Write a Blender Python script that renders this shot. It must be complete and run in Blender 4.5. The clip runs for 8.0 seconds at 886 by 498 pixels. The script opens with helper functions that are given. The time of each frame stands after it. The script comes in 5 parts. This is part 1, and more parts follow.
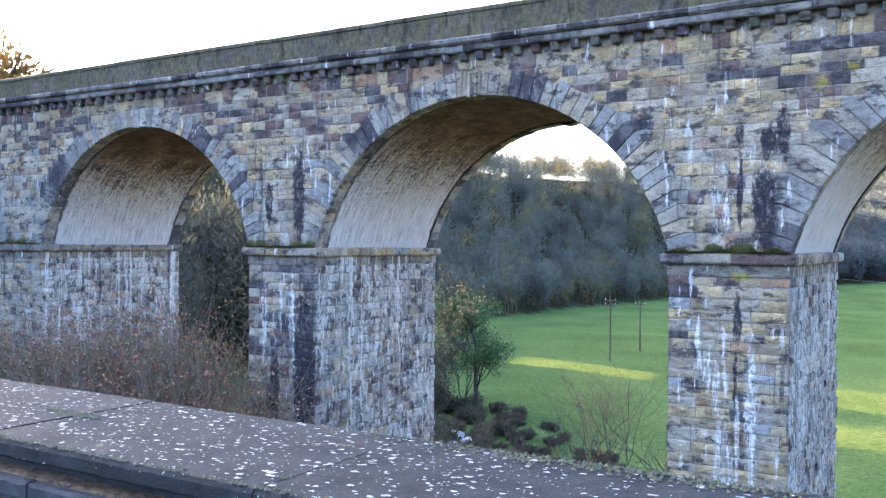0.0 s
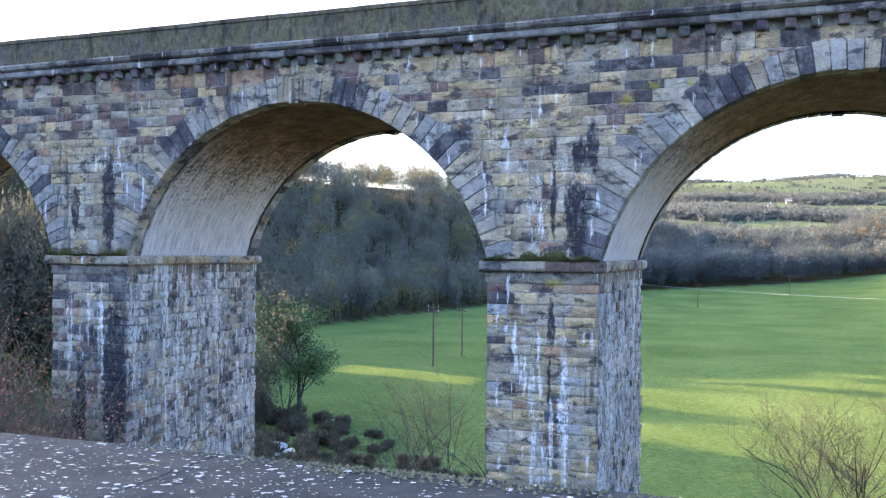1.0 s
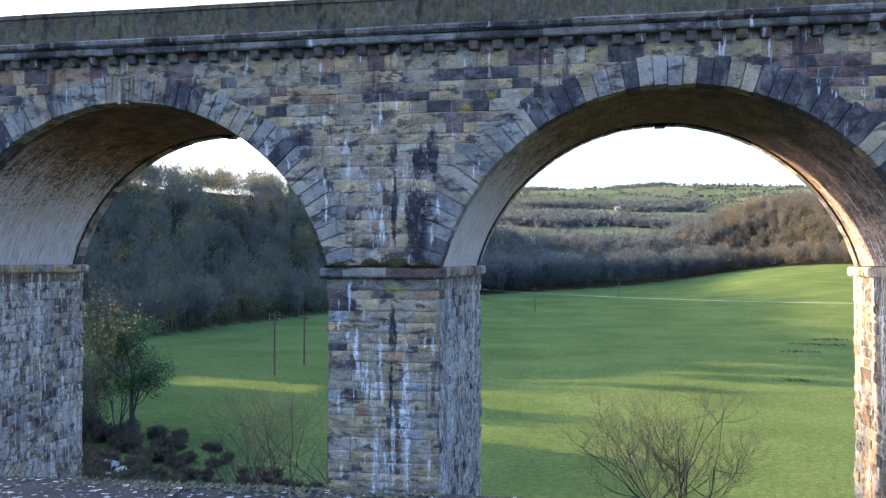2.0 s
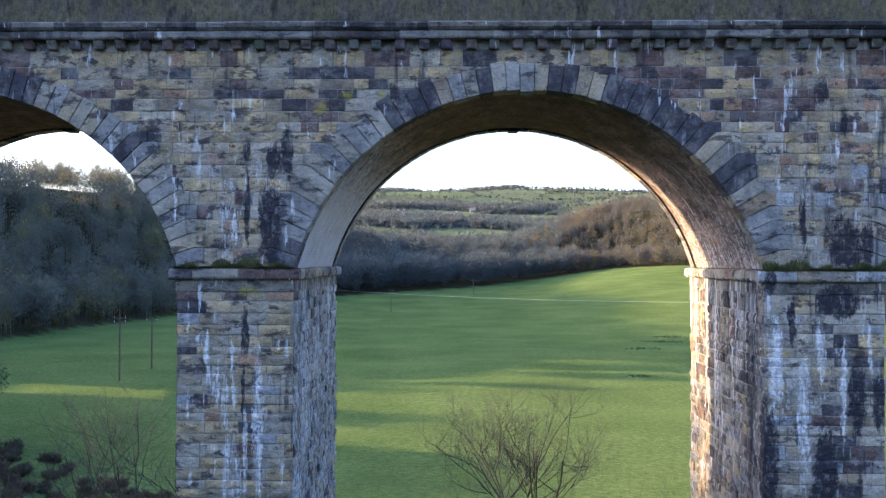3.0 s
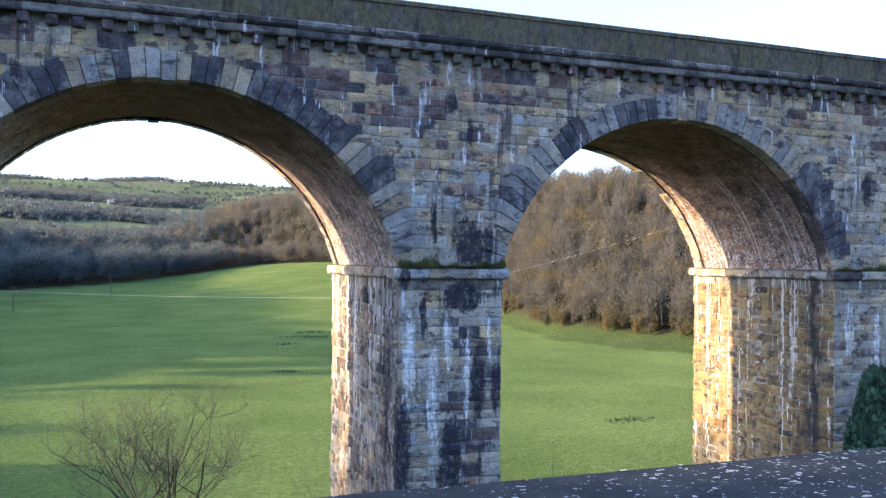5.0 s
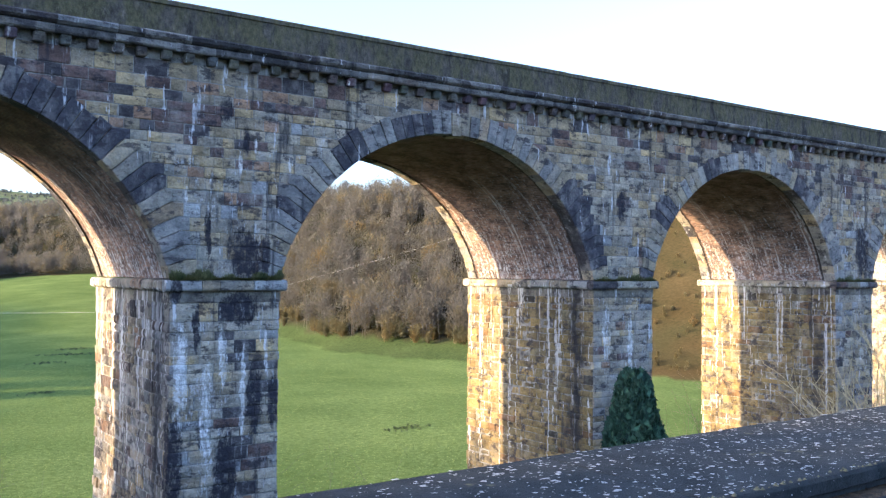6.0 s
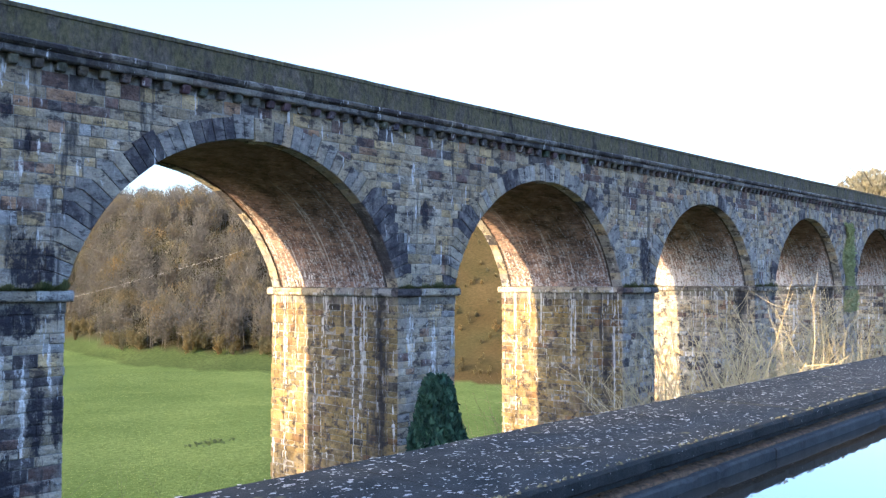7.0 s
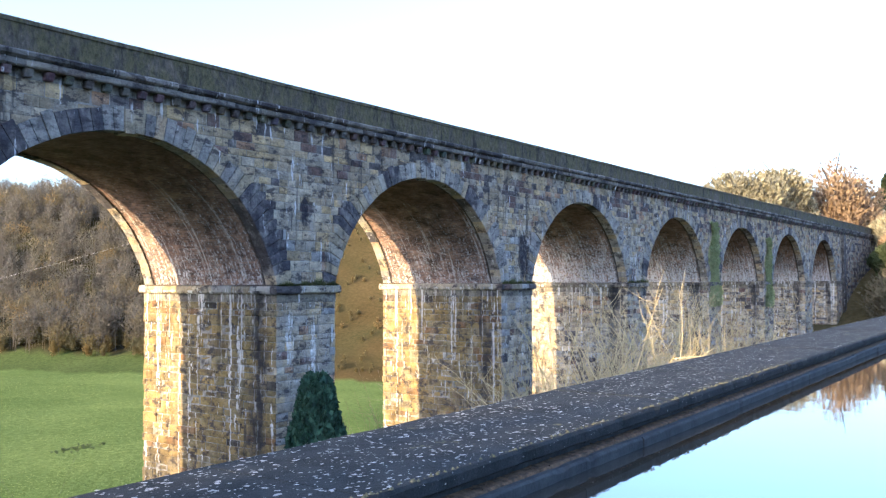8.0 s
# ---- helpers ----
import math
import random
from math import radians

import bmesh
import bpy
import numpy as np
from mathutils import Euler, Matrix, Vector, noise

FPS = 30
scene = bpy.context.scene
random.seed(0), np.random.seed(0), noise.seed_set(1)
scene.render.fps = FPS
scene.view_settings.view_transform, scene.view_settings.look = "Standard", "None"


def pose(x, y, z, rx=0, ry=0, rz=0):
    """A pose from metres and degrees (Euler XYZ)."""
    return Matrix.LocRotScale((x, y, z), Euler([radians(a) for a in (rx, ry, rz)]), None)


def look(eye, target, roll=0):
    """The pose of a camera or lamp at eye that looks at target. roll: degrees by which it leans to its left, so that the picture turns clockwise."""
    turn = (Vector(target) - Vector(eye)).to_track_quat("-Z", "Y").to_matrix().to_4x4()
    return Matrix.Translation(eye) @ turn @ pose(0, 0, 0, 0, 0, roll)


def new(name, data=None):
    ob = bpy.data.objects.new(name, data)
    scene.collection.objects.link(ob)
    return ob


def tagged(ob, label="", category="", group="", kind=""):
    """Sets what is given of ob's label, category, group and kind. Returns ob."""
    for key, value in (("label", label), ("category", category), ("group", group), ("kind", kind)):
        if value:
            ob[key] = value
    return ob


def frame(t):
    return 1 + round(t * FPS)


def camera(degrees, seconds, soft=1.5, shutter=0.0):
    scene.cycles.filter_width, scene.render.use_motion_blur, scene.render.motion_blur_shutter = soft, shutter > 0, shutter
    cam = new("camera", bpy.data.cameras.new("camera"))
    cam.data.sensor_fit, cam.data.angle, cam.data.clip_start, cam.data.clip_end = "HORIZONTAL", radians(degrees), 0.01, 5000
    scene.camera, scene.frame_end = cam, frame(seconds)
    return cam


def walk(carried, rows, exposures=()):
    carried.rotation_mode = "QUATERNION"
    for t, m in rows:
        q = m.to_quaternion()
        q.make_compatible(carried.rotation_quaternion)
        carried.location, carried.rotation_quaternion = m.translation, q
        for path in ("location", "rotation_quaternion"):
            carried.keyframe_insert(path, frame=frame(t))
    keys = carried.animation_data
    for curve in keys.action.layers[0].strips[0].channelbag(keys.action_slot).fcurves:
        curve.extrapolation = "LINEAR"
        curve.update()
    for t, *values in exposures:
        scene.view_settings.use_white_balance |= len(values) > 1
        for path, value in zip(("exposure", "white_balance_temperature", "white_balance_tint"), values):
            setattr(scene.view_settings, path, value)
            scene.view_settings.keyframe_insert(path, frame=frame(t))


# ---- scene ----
import collections

EYE = 18.0  # height of the eye over the meadow
cam = camera(52.83, 8.0, soft=1.3)
ROWS = [  # seconds, x, y, z over the eye's mean height, yaw, pitch, roll
    (0.0, 15.323, -0.130, -0.013, 32.01, -0.30, -0.39),
    (0.5, 15.344, -0.085, -0.011, 26.16, -0.18, -0.27),
    (1.0, 15.369, -0.041, -0.009, 20.79, 0.28, -0.40),
    (1.5, 15.395, -0.021, -0.010, 15.64, 0.61, -0.21),
    (3.0, 15.428, 0.016, 0.006, 1.51, 0.77, -0.10),
    (3.5, 15.475, 0.027, 0.011, -2.80, 0.97, -0.47),
    (4.0, 15.515, 0.031, 0.015, -7.32, 0.82, -0.40),
    (5.5, 15.575, 0.058, 0.023, -28.29, 0.97, -0.59),
    (6.0, 15.630, 0.069, 0.019, -34.90, 1.49, -0.38),
    (6.5, 15.699, 0.063, 0.011, -40.85, 1.83, -0.03),
    (7.0, 15.767, 0.029, 0.002, -47.17, 2.07, 0.02),
    (7.5, 15.823, 0.017, -0.015, -51.76, 1.93, 0.19),
    (8.0, 15.878, 0.025, -0.026, -54.71, 1.90, 0.20),
]
EXPOSURES = [(0.0, 3.6, 5300, 22), (1.0, 3.32, 5200, 22), (1.5, 2.83, 5100, 20), (4.0, 2.47, 4950, 24), (5.5, 2.5, 4850, 19), (8.0, 2.48, 4880, 17)]
walk(cam, [(t, pose(x, y, EYE + z, 90 + pitch, roll, yaw)) for t, x, y, z, yaw, pitch, roll in ROWS], EXPOSURES)

# ---- light: low winter sun from the far side and the left, pale sky ----
SUN_AZ, SUN_EL = 11.3, 14.0  # degrees from the viaduct's line, degrees up
to_sun = Vector((-math.cos(radians(SUN_AZ)) * math.cos(radians(SUN_EL)), math.sin(radians(SUN_AZ)) * math.cos(radians(SUN_EL)), math.sin(radians(SUN_EL))))
world = bpy.data.worlds.new("sky")
scene.world = world
world.use_nodes = True
wn = world.node_tree.nodes
sky = wn.new("ShaderNodeTexSky")
sky.sky_type, sky.sun_disc = "NISHITA", False
sky.sun_elevation, sky.sun_rotation = radians(SUN_EL), math.atan2(to_sun.x, to_sun.y)
sky.air_density, sky.dust_density, sky.ozone_density = 1.0, 4.0, 1.0
wn["Background"].inputs["Strength"].default_value = 0.15
world.node_tree.links.new(sky.outputs[0], wn["Background"].inputs["Color"])
sun_data = bpy.data.lights.new("sun", "SUN")
sun_data.energy, sun_data.angle, sun_data.color = 3.7, radians(0.6), (1.0, 0.63, 0.22)
sun = new("sun", sun_data)
sun.matrix_world = look((0, 0, 60), Vector((0, 0, 60)) - to_sun)


# ---- materials ----
def material(name, rough=0.9, metal=0.0):
    m = bpy.data.materials.new(name)
    m.use_nodes = True
    b = m.node_tree.nodes["Principled BSDF"]
    b.inputs["Roughness"].default_value = rough
    b.inputs["Metallic"].default_value = metal
    b.inputs["Specular IOR Level"].default_value = 0.25
    return m, m.node_tree.nodes, m.node_tree.links, b


def ramp(nodes, links, value, stops):
    r = nodes.new("ShaderNodeValToRGB")
    while len(r.color_ramp.elements) < len(stops):
        r.color_ramp.elements.new(0.5)
    for e, (p, c) in zip(r.color_ramp.elements, stops):
        e.position, e.color = p, (*c, 1) if len(c) == 3 else c
    links.new(value, r.inputs[0])
    return r.outputs[0]


def noise_at(nodes, links, scale, detail=4.0, stretch=(1, 1, 1), rough=0.6, coords=None):
    if coords is None:
        coords = nodes.new("ShaderNodeNewGeometry").outputs["Position"]
    mp = nodes.new("ShaderNodeMapping")
    mp.inputs["Scale"].default_value = stretch
    links.new(coords, mp.inputs[0])
    n = nodes.new("ShaderNodeTexNoise")
    n.inputs["Scale"].default_value, n.inputs["Detail"].default_value, n.inputs["Roughness"].default_value = scale, detail, rough
    links.new(mp.outputs[0], n.inputs["Vector"])
    return n.outputs["Fac"]


def mix(nodes, links, fac, a, b, mode="MIX"):
    x = nodes.new("ShaderNodeMix")
    x.data_type, x.blend_type = "RGBA", mode
    for v, i in ((fac, 0), (a, 6), (b, 7)):
        if isinstance(v, (int, float)):
            x.inputs[i].default_value = v
        elif isinstance(v, tuple):
            x.inputs[i].default_value = (*v, 1)
        else:
            links.new(v, x.inputs[i])
    return x.outputs[2]


def calc(nodes, links, op, a, b=0.0, clamp=False):
    x = nodes.new("ShaderNodeMath")
    x.operation, x.use_clamp = op, clamp
    for v, i in ((a, 0), (b, 1)):
        if isinstance(v, (int, float)):
            x.inputs[i].default_value = v
        else:
            links.new(v, x.inputs[i])
    return x.outputs[0]


def bump(nodes, links, bsdf, height, strength=0.5, distance=0.02):
    b = nodes.new("ShaderNodeBump")
    b.inputs["Strength"].default_value, b.inputs["Distance"].default_value = strength, distance
    links.new(height, b.inputs["Height"])
    links.new(b.outputs[0], bsdf.inputs["Normal"])


def two_tone(name, stops, scale, detail=5.0, rough=0.9, bump_scale=0.0, bump_dist=0.02, stretch=(1, 1, 1), spread=0.0):
    """A surface whose colour runs over the stops by noise, with fine grain; spread: brightness varied piece by piece."""
    m, n, l, b = material(name, rough)
    big = noise_at(n, l, scale, detail, stretch)
    col = ramp(n, l, big, stops)
    fine = noise_at(n, l, scale * 9, 3.0, stretch)
    col = mix(n, l, 0.55, col, ramp(n, l, fine, [(0.3, (0.55, 0.55, 0.55)), (0.7, (1.25, 1.25, 1.25))]), "MULTIPLY")
    if spread:
        isl = n.new("ShaderNodeNewGeometry").outputs["Random Per Island"]
        col = mix(n, l, 1.0, col, ramp(n, l, isl, [(0.0, (1 - spread,) * 3), (1.0, (1 + spread,) * 3)]), "MULTIPLY")
    l.new(col, b.inputs["Base Color"])
    if bump_scale:
        bump(n, l, b, noise_at(n, l, bump_scale, 4.0), 0.6, bump_dist)
    return m


# long runs of lime and of soot or wet on the fronts, and lichen: x, half width, top, foot
LIME_RUNS = [(7.78, 0.08, 16.0, 14.6), (8.1, 0.05, 15.1, 13.5), (8.32, 0.09, 15.0, 12.6), (8.57, 0.06, 14.8, 13.4), (8.5, 0.26, 13.4, 9.5), (8.93, 0.06, 14.2, 10.6), (9.29, 0.15, 16.0, 10.2), (7.2, 0.04, 14.4, 13.0), (7.29, 0.05, 12.0, 11.2), (10.0, 0.06, 12.3, 11.3), (8.0, 0.04, 16.7, 16.0), (9.9, 0.04, 15.7, 15.3),
             (9.26, 0.08, 21.2, 20.2), (8.2, 0.05, 20.0, 18.7), (8.56, 0.06, 19.7, 18.2), (8.9, 0.05, 20.6, 20.0), (6.8, 0.05, 20.4, 19.0), (10.1, 0.07, 19.2, 18.3), (24.4, 0.2, 16.8, 13.0), (25.2, 0.16, 15.6, 11.6), (25.7, 0.12, 16.4, 14.4), (26.35, 0.08, 15.8, 12.4), (27.1, 0.06, 16.4, 14.6), (26.2, 0.06, 21.7, 20.9),
             (25.3, 0.05, 21.2, 20.2), (24.5, 0.05, 21.0, 19.8), (26.7, 0.05, 22.2, 21.6), (27.9, 0.06, 21.8, 21.1), (-9.5, 0.16, 17.0, 12.6), (-8.6, 0.08, 16.9, 14.2), (-8.03, 0.14, 17.0, 12.4), (42.0, 0.2, 17.0, 14.0), (43.4, 0.12, 16.9, 13.2)]
DARK_RUNS = [(8.9, 0.10, 16.7, 15.0), (8.86, 0.05, 15.1, 13.2), (9.72, 0.21, 21.6, 20.3), (9.62, 0.32, 20.6, 17.6), (10.12, 0.16, 22.1, 20.4), (8.92, 0.11, 21.6, 20.9), (8.95, 0.08, 20.9, 18.2), (24.86, 0.10, 17.0, 15.4), (26.2, 0.55, 17.5, 16.2), (26.72, 0.23, 15.4, 12.7), (25.8, 0.34, 13.8, 8.5), (24.15, 0.3, 14.6, 9.5),
             (27.35, 0.15, 14.8, 13.0), (26.4, 0.46, 19.5, 17.6), (27.05, 0.14, 19.2, 17.6), (25.2, 0.08, 20.0, 18.2), (25.75, 0.2, 23.4, 22.5), (26.4, 0.1, 22.6, 21.5), (24.2, 0.14, 17.9, 16.9), (-7.4, 0.5, 17.1, 9.5), (-8.9, 0.2, 14.5, 10.5), (-7.75, 0.28, 22.0, 17.6), (-9.3, 0.15, 20.6, 18.6), (61.0, 0.5, 21.0, 17.6), (42.9, 0.2, 21.6, 20.0)]
LICHEN_RUNS = [(11.1, 0.3, 23.0, 22.0), (11.9, 0.35, 23.3, 22.4), (12.9, 0.2, 23.2, 22.6), (9.0, 0.5, 17.5, 16.8)]


def runs(n, l, place, rows):
    """How deep a point lies in the nearest of several tall, pointed stains: 1 on its axis, 0 at its rim. Place: x, z, 0."""
    total = None
    for x0, w, top, foot in rows:
        half = 0.58 * (top - foot)
        q = n.new("ShaderNodeVectorMath")
        q.operation = "MULTIPLY_ADD"
        q.inputs[1].default_value = (1 / (1.6 * w), 1 / half, 0)
        q.inputs[2].default_value = (-x0 / (1.6 * w), -(top + foot) / 2 / half, 0)
        l.new(place, q.inputs[0])
        d = n.new("ShaderNodeVectorMath")
        d.operation = "LENGTH"
        l.new(q.outputs[0], d.inputs[0])
        total = d.outputs["Value"] if total is None else calc(n, l, "MINIMUM", total, d.outputs["Value"])
    return calc(n, l, "SUBTRACT", 1.0, total, True)


def weathering_group():
    """Crust, lime wash, drips and the long runs over a stone or mortar colour, the same across the joints."""
    g = bpy.data.node_groups.new("weathering", "ShaderNodeTree")
    g.interface.new_socket("Color", in_out="INPUT", socket_type="NodeSocketColor")
    g.interface.new_socket("Lime", in_out="INPUT", socket_type="NodeSocketFloat")
    g.interface.new_socket("Color", in_out="OUTPUT", socket_type="NodeSocketColor")
    n, l = g.nodes, g.links
    given, given_out = n.new("NodeGroupInput"), n.new("NodeGroupOutput")
    col, lime = given.outputs[0], given.outputs[1]
    xyz = n.new("ShaderNodeSeparateXYZ")
    l.new(n.new("ShaderNodeNewGeometry").outputs["Position"], xyz.inputs[0])
    px, py, pz = xyz.outputs[0], xyz.outputs[1], xyz.outputs[2]
    bloom = noise_at(n, l, 1.3, 6.0, (1.0, 1.0, 0.6), 0.72)
    lime_bloom = calc(n, l, "ADD", 0.3, calc(n, l, "MULTIPLY", lime, 2.2), True)
    col = mix(n, l, calc(n, l, "MULTIPLY", lime_bloom, ramp(n, l, bloom, [(0.48, (0, 0, 0)), (0.62, (0.5, 0.5, 0.5))])), col, (0.35, 0.33, 0.29))
    # black crust, ragged patches longer than high
    crust = noise_at(n, l, 2.1, 8.0, (0.6, 0.8, 1.2), 0.72)
    col = mix(n, l, ramp(n, l, crust, [(0.53, (0, 0, 0)), (0.59, (0.82, 0.82, 0.82))]), col, (0.036, 0.032, 0.036))
    # lime wash in broken vertical streaks
    broad = noise_at(n, l, 0.42, 4.0, (1, 1, 0.55))
    run = noise_at(n, l, 4.2, 8.0, (1.0, 1.0, 0.3), 0.74)
    patch = noise_at(n, l, 9.0, 5.0, (1.0, 1.0, 0.7), 0.7)
    v = calc(n, l, "ADD", calc(n, l, "MULTIPLY", run, 1.25), calc(n, l, "MULTIPLY", patch, 0.55))
    v = calc(n, l, "ADD", v, calc(n, l, "ADD", calc(n, l, "MULTIPLY", lime, 0.5), calc(n, l, "MULTIPLY", calc(n, l, "SUBTRACT", broad, 0.5), 0.7)))
    mask = ramp(n, l, calc(n, l, "SUBTRACT", v, 0.72), [(0.54, (0, 0, 0)), (0.66, (1, 1, 1))])
    col = mix(n, l, calc(n, l, "MULTIPLY", mask, 0.72), col, (0.52, 0.51, 0.49))
    # short narrow drips out of the joints
    thin = noise_at(n, l, 4.6, 5.0, (1.0, 1.0, 0.13), 0.6)
    where = noise_at(n, l, 0.9, 3.0)
    dm = calc(n, l, "MULTIPLY", ramp(n, l, thin, [(0.62, (0, 0, 0)), (0.66, (0.8, 0.8, 0.8))]), ramp(n, l, where, [(0.42, (0, 0, 0)), (0.55, (1, 1, 1))]))
    col = mix(n, l, dm, col, (0.6, 0.6, 0.6))
    # the long runs on the fronts
    xw = calc(n, l, "ADD", px, calc(n, l, "MULTIPLY", calc(n, l, "SUBTRACT", noise_at(n, l, 2.6, 6.0, (1, 1, 0.5), 0.7), 0.5), 0.34))
    flat = n.new("ShaderNodeCombineXYZ")
    l.new(xw, flat.inputs[0])
    l.new(pz, flat.inputs[1])
    flat = flat.outputs[0]
    front = calc(n, l, "LESS_THAN", py, 26.5)
    rag = noise_at(n, l, 7.0, 7.0, (1, 1, 0.5), 0.78)
    rag2 = noise_at(n, l, 8.0, 8.0, (1, 1, 0.3), 0.8)
    dr = calc(n, l, "ADD", runs(n, l, flat, DARK_RUNS), calc(n, l, "MULTIPLY", calc(n, l, "SUBTRACT", rag, 0.5), 1.5))
    dr = calc(n, l, "MULTIPLY", ramp(n, l, dr, [(0.2, (0, 0, 0)), (0.42, (0.97, 0.97, 0.97))]), front)
    worn = ramp(n, l, noise_at(n, l, 6.0, 7.0, (1.0, 1.0, 0.7), 0.75), [(0.36, (0.45, 0.45, 0.45)), (0.5, (1, 1, 1))])
    col = mix(n, l, calc(n, l, "MULTIPLY", dr, worn), col, (0.024, 0.023, 0.03))
    lr = calc(n, l, "ADD", runs(n, l, flat, LIME_RUNS), calc(n, l, "MULTIPLY", calc(n, l, "SUBTRACT", rag2, 0.5), 1.9))
    lr = calc(n, l, "MULTIPLY", ramp(n, l, lr, [(0.26, (0, 0, 0)), (0.46, (0.95, 0.95, 0.95))]), front)
    thread = ramp(n, l, noise_at(n, l, 7.0, 6.0, (1.0, 1.0, 0.07), 0.7), [(0.42, (0.12, 0.12, 0.12)), (0.55, (1, 1, 1))])
    broken = ramp(n, l, noise_at(n, l, 5.0, 7.0, (1.0, 1.0, 0.9), 0.75), [(0.4, (0.15, 0.15, 0.15)), (0.52, (1, 1, 1))])
    col = mix(n, l, calc(n, l, "MULTIPLY", lr, calc(n, l, "MULTIPLY", thread, broken)), col, (0.68, 0.66, 0.62))
    yl = calc(n, l, "ADD", runs(n, l, flat, LICHEN_RUNS), calc(n, l, "MULTIPLY", calc(n, l, "SUBTRACT", noise_at(n, l, 5.0, 6.0, (1, 1, 1), 0.75), 0.5), 2.4))
    yl = calc(n, l, "MULTIPLY", ramp(n, l, yl, [(0.6, (0, 0, 0)), (0.85, (0.7, 0.7, 0.7))]), front)
    col = mix(n, l, yl, col, (0.3, 0.26, 0.04))
    # drips from the imposts down the reveals, thin and long
    reveal = calc(n, l, "MULTIPLY", calc(n, l, "GREATER_THAN", py, 26.4), calc(n, l, "LESS_THAN", pz, 17.5))
    drip = calc(n, l, "ADD", noise_at(n, l, 3.0, 3.0, (1.0, 1.0, 0.03), 0.7), calc(n, l, "MULTIPLY", calc(n, l, "SUBTRACT", noise_at(n, l, 9.0, 6.0, (1, 1, 0.4), 0.75), 0.5), 0.3))
    drip = calc(n, l, "SUBTRACT", drip, calc(n, l, "MULTIPLY", calc(n, l, "SUBTRACT", 17.4, pz), 0.011))
    dm = calc(n, l, "MULTIPLY", ramp(n, l, drip, [(0.54, (0, 0, 0)), (0.6, (0.66, 0.66, 0.66))]), reveal)
    col = mix(n, l, dm, col, (0.6, 0.6, 0.6))
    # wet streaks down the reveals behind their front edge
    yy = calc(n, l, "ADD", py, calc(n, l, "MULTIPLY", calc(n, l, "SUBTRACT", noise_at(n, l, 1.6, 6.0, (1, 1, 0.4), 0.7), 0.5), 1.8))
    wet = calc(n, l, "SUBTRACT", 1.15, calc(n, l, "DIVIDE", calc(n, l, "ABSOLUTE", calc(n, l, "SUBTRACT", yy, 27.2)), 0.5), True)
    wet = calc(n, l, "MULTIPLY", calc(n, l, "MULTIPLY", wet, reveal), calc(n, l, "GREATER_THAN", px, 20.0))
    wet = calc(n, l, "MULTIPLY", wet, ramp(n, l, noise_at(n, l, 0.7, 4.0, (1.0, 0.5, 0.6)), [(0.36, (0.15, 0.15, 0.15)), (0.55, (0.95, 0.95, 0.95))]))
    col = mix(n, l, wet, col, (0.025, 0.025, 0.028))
    dark = noise_at(n, l, 1.3, 6.0, (1.6, 1.6, 0.16), 0.62)
    col = mix(n, l, ramp(n, l, dark, [(0.6, (0, 0, 0)), (0.67, (0.75, 0.75, 0.75))]), col, (0.03, 0.03, 0.035))
    l.new(col, given_out.inputs[0])
    return g


WEATHERING = weathering_group()


def weathered(n, l, col, lime):
    x = n.new("ShaderNodeGroup")
    x.node_tree = WEATHERING
    l.new(col, x.inputs[0])
    if isinstance(lime, float):
        x.inputs[1].default_value = lime
    else:
        l.new(lime, x.inputs[1])
    return x.outputs[0]


def stone_material(name, joined):
    """Weathered sandstone. Each stone's own tint, with the share of lime wash in alpha, comes from the object's colour or, in joined masonry, from the mesh."""
    m, n, l, b = material(name, 0.92)
    if joined:
        a = n.new("ShaderNodeAttribute")
        a.attribute_name = "tint"
    else:
        a = n.new("ShaderNodeObjectInfo")
    tint, lime = a.outputs["Color"], a.outputs["Alpha"]
    grain = noise_at(n, l, 16.0, 6.0)
    blot = noise_at(n, l, 1.9, 7.0, (0.8, 0.8, 1.1), 0.7)
    col = mix(n, l, 0.4, tint, ramp(n, l, grain, [(0.28, (0.35, 0.35, 0.36)), (0.5, (0.97, 0.97, 0.97)), (0.72, (1.6, 1.57, 1.5))]), "MULTIPLY")
    col = mix(n, l, 0.7, col, ramp(n, l, blot, [(0.36, (0.36, 0.36, 0.39)), (0.52, (1.0, 1.0, 0.98)), (0.66, (1.5, 1.44, 1.32))]), "MULTIPLY")
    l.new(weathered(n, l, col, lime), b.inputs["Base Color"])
    bump(n, l, b, noise_at(n, l, 5.0, 9.0, (1, 1, 1.5), 0.62), 1.0, 0.085)
    return m


def mortar_material():
    m, n, l, b = material("lime_mortar", 0.95)
    col = ramp(n, l, noise_at(n, l, 2.4, 7.0, (1, 1, 1), 0.7), [(0.36, (0.08, 0.076, 0.07)), (0.5, (0.2, 0.19, 0.165)), (0.64, (0.33, 0.315, 0.28))])
    l.new(weathered(n, l, col, 0.2), b.inputs["Base Color"])
    bump(n, l, b, noise_at(n, l, 20.0, 4.0), 0.6, 0.02)
    return m


M_STONE = stone_material("sandstone_block", False)
M_STONE_JOINED = stone_material("sandstone_courses", True)
M_MORTAR = mortar_material()


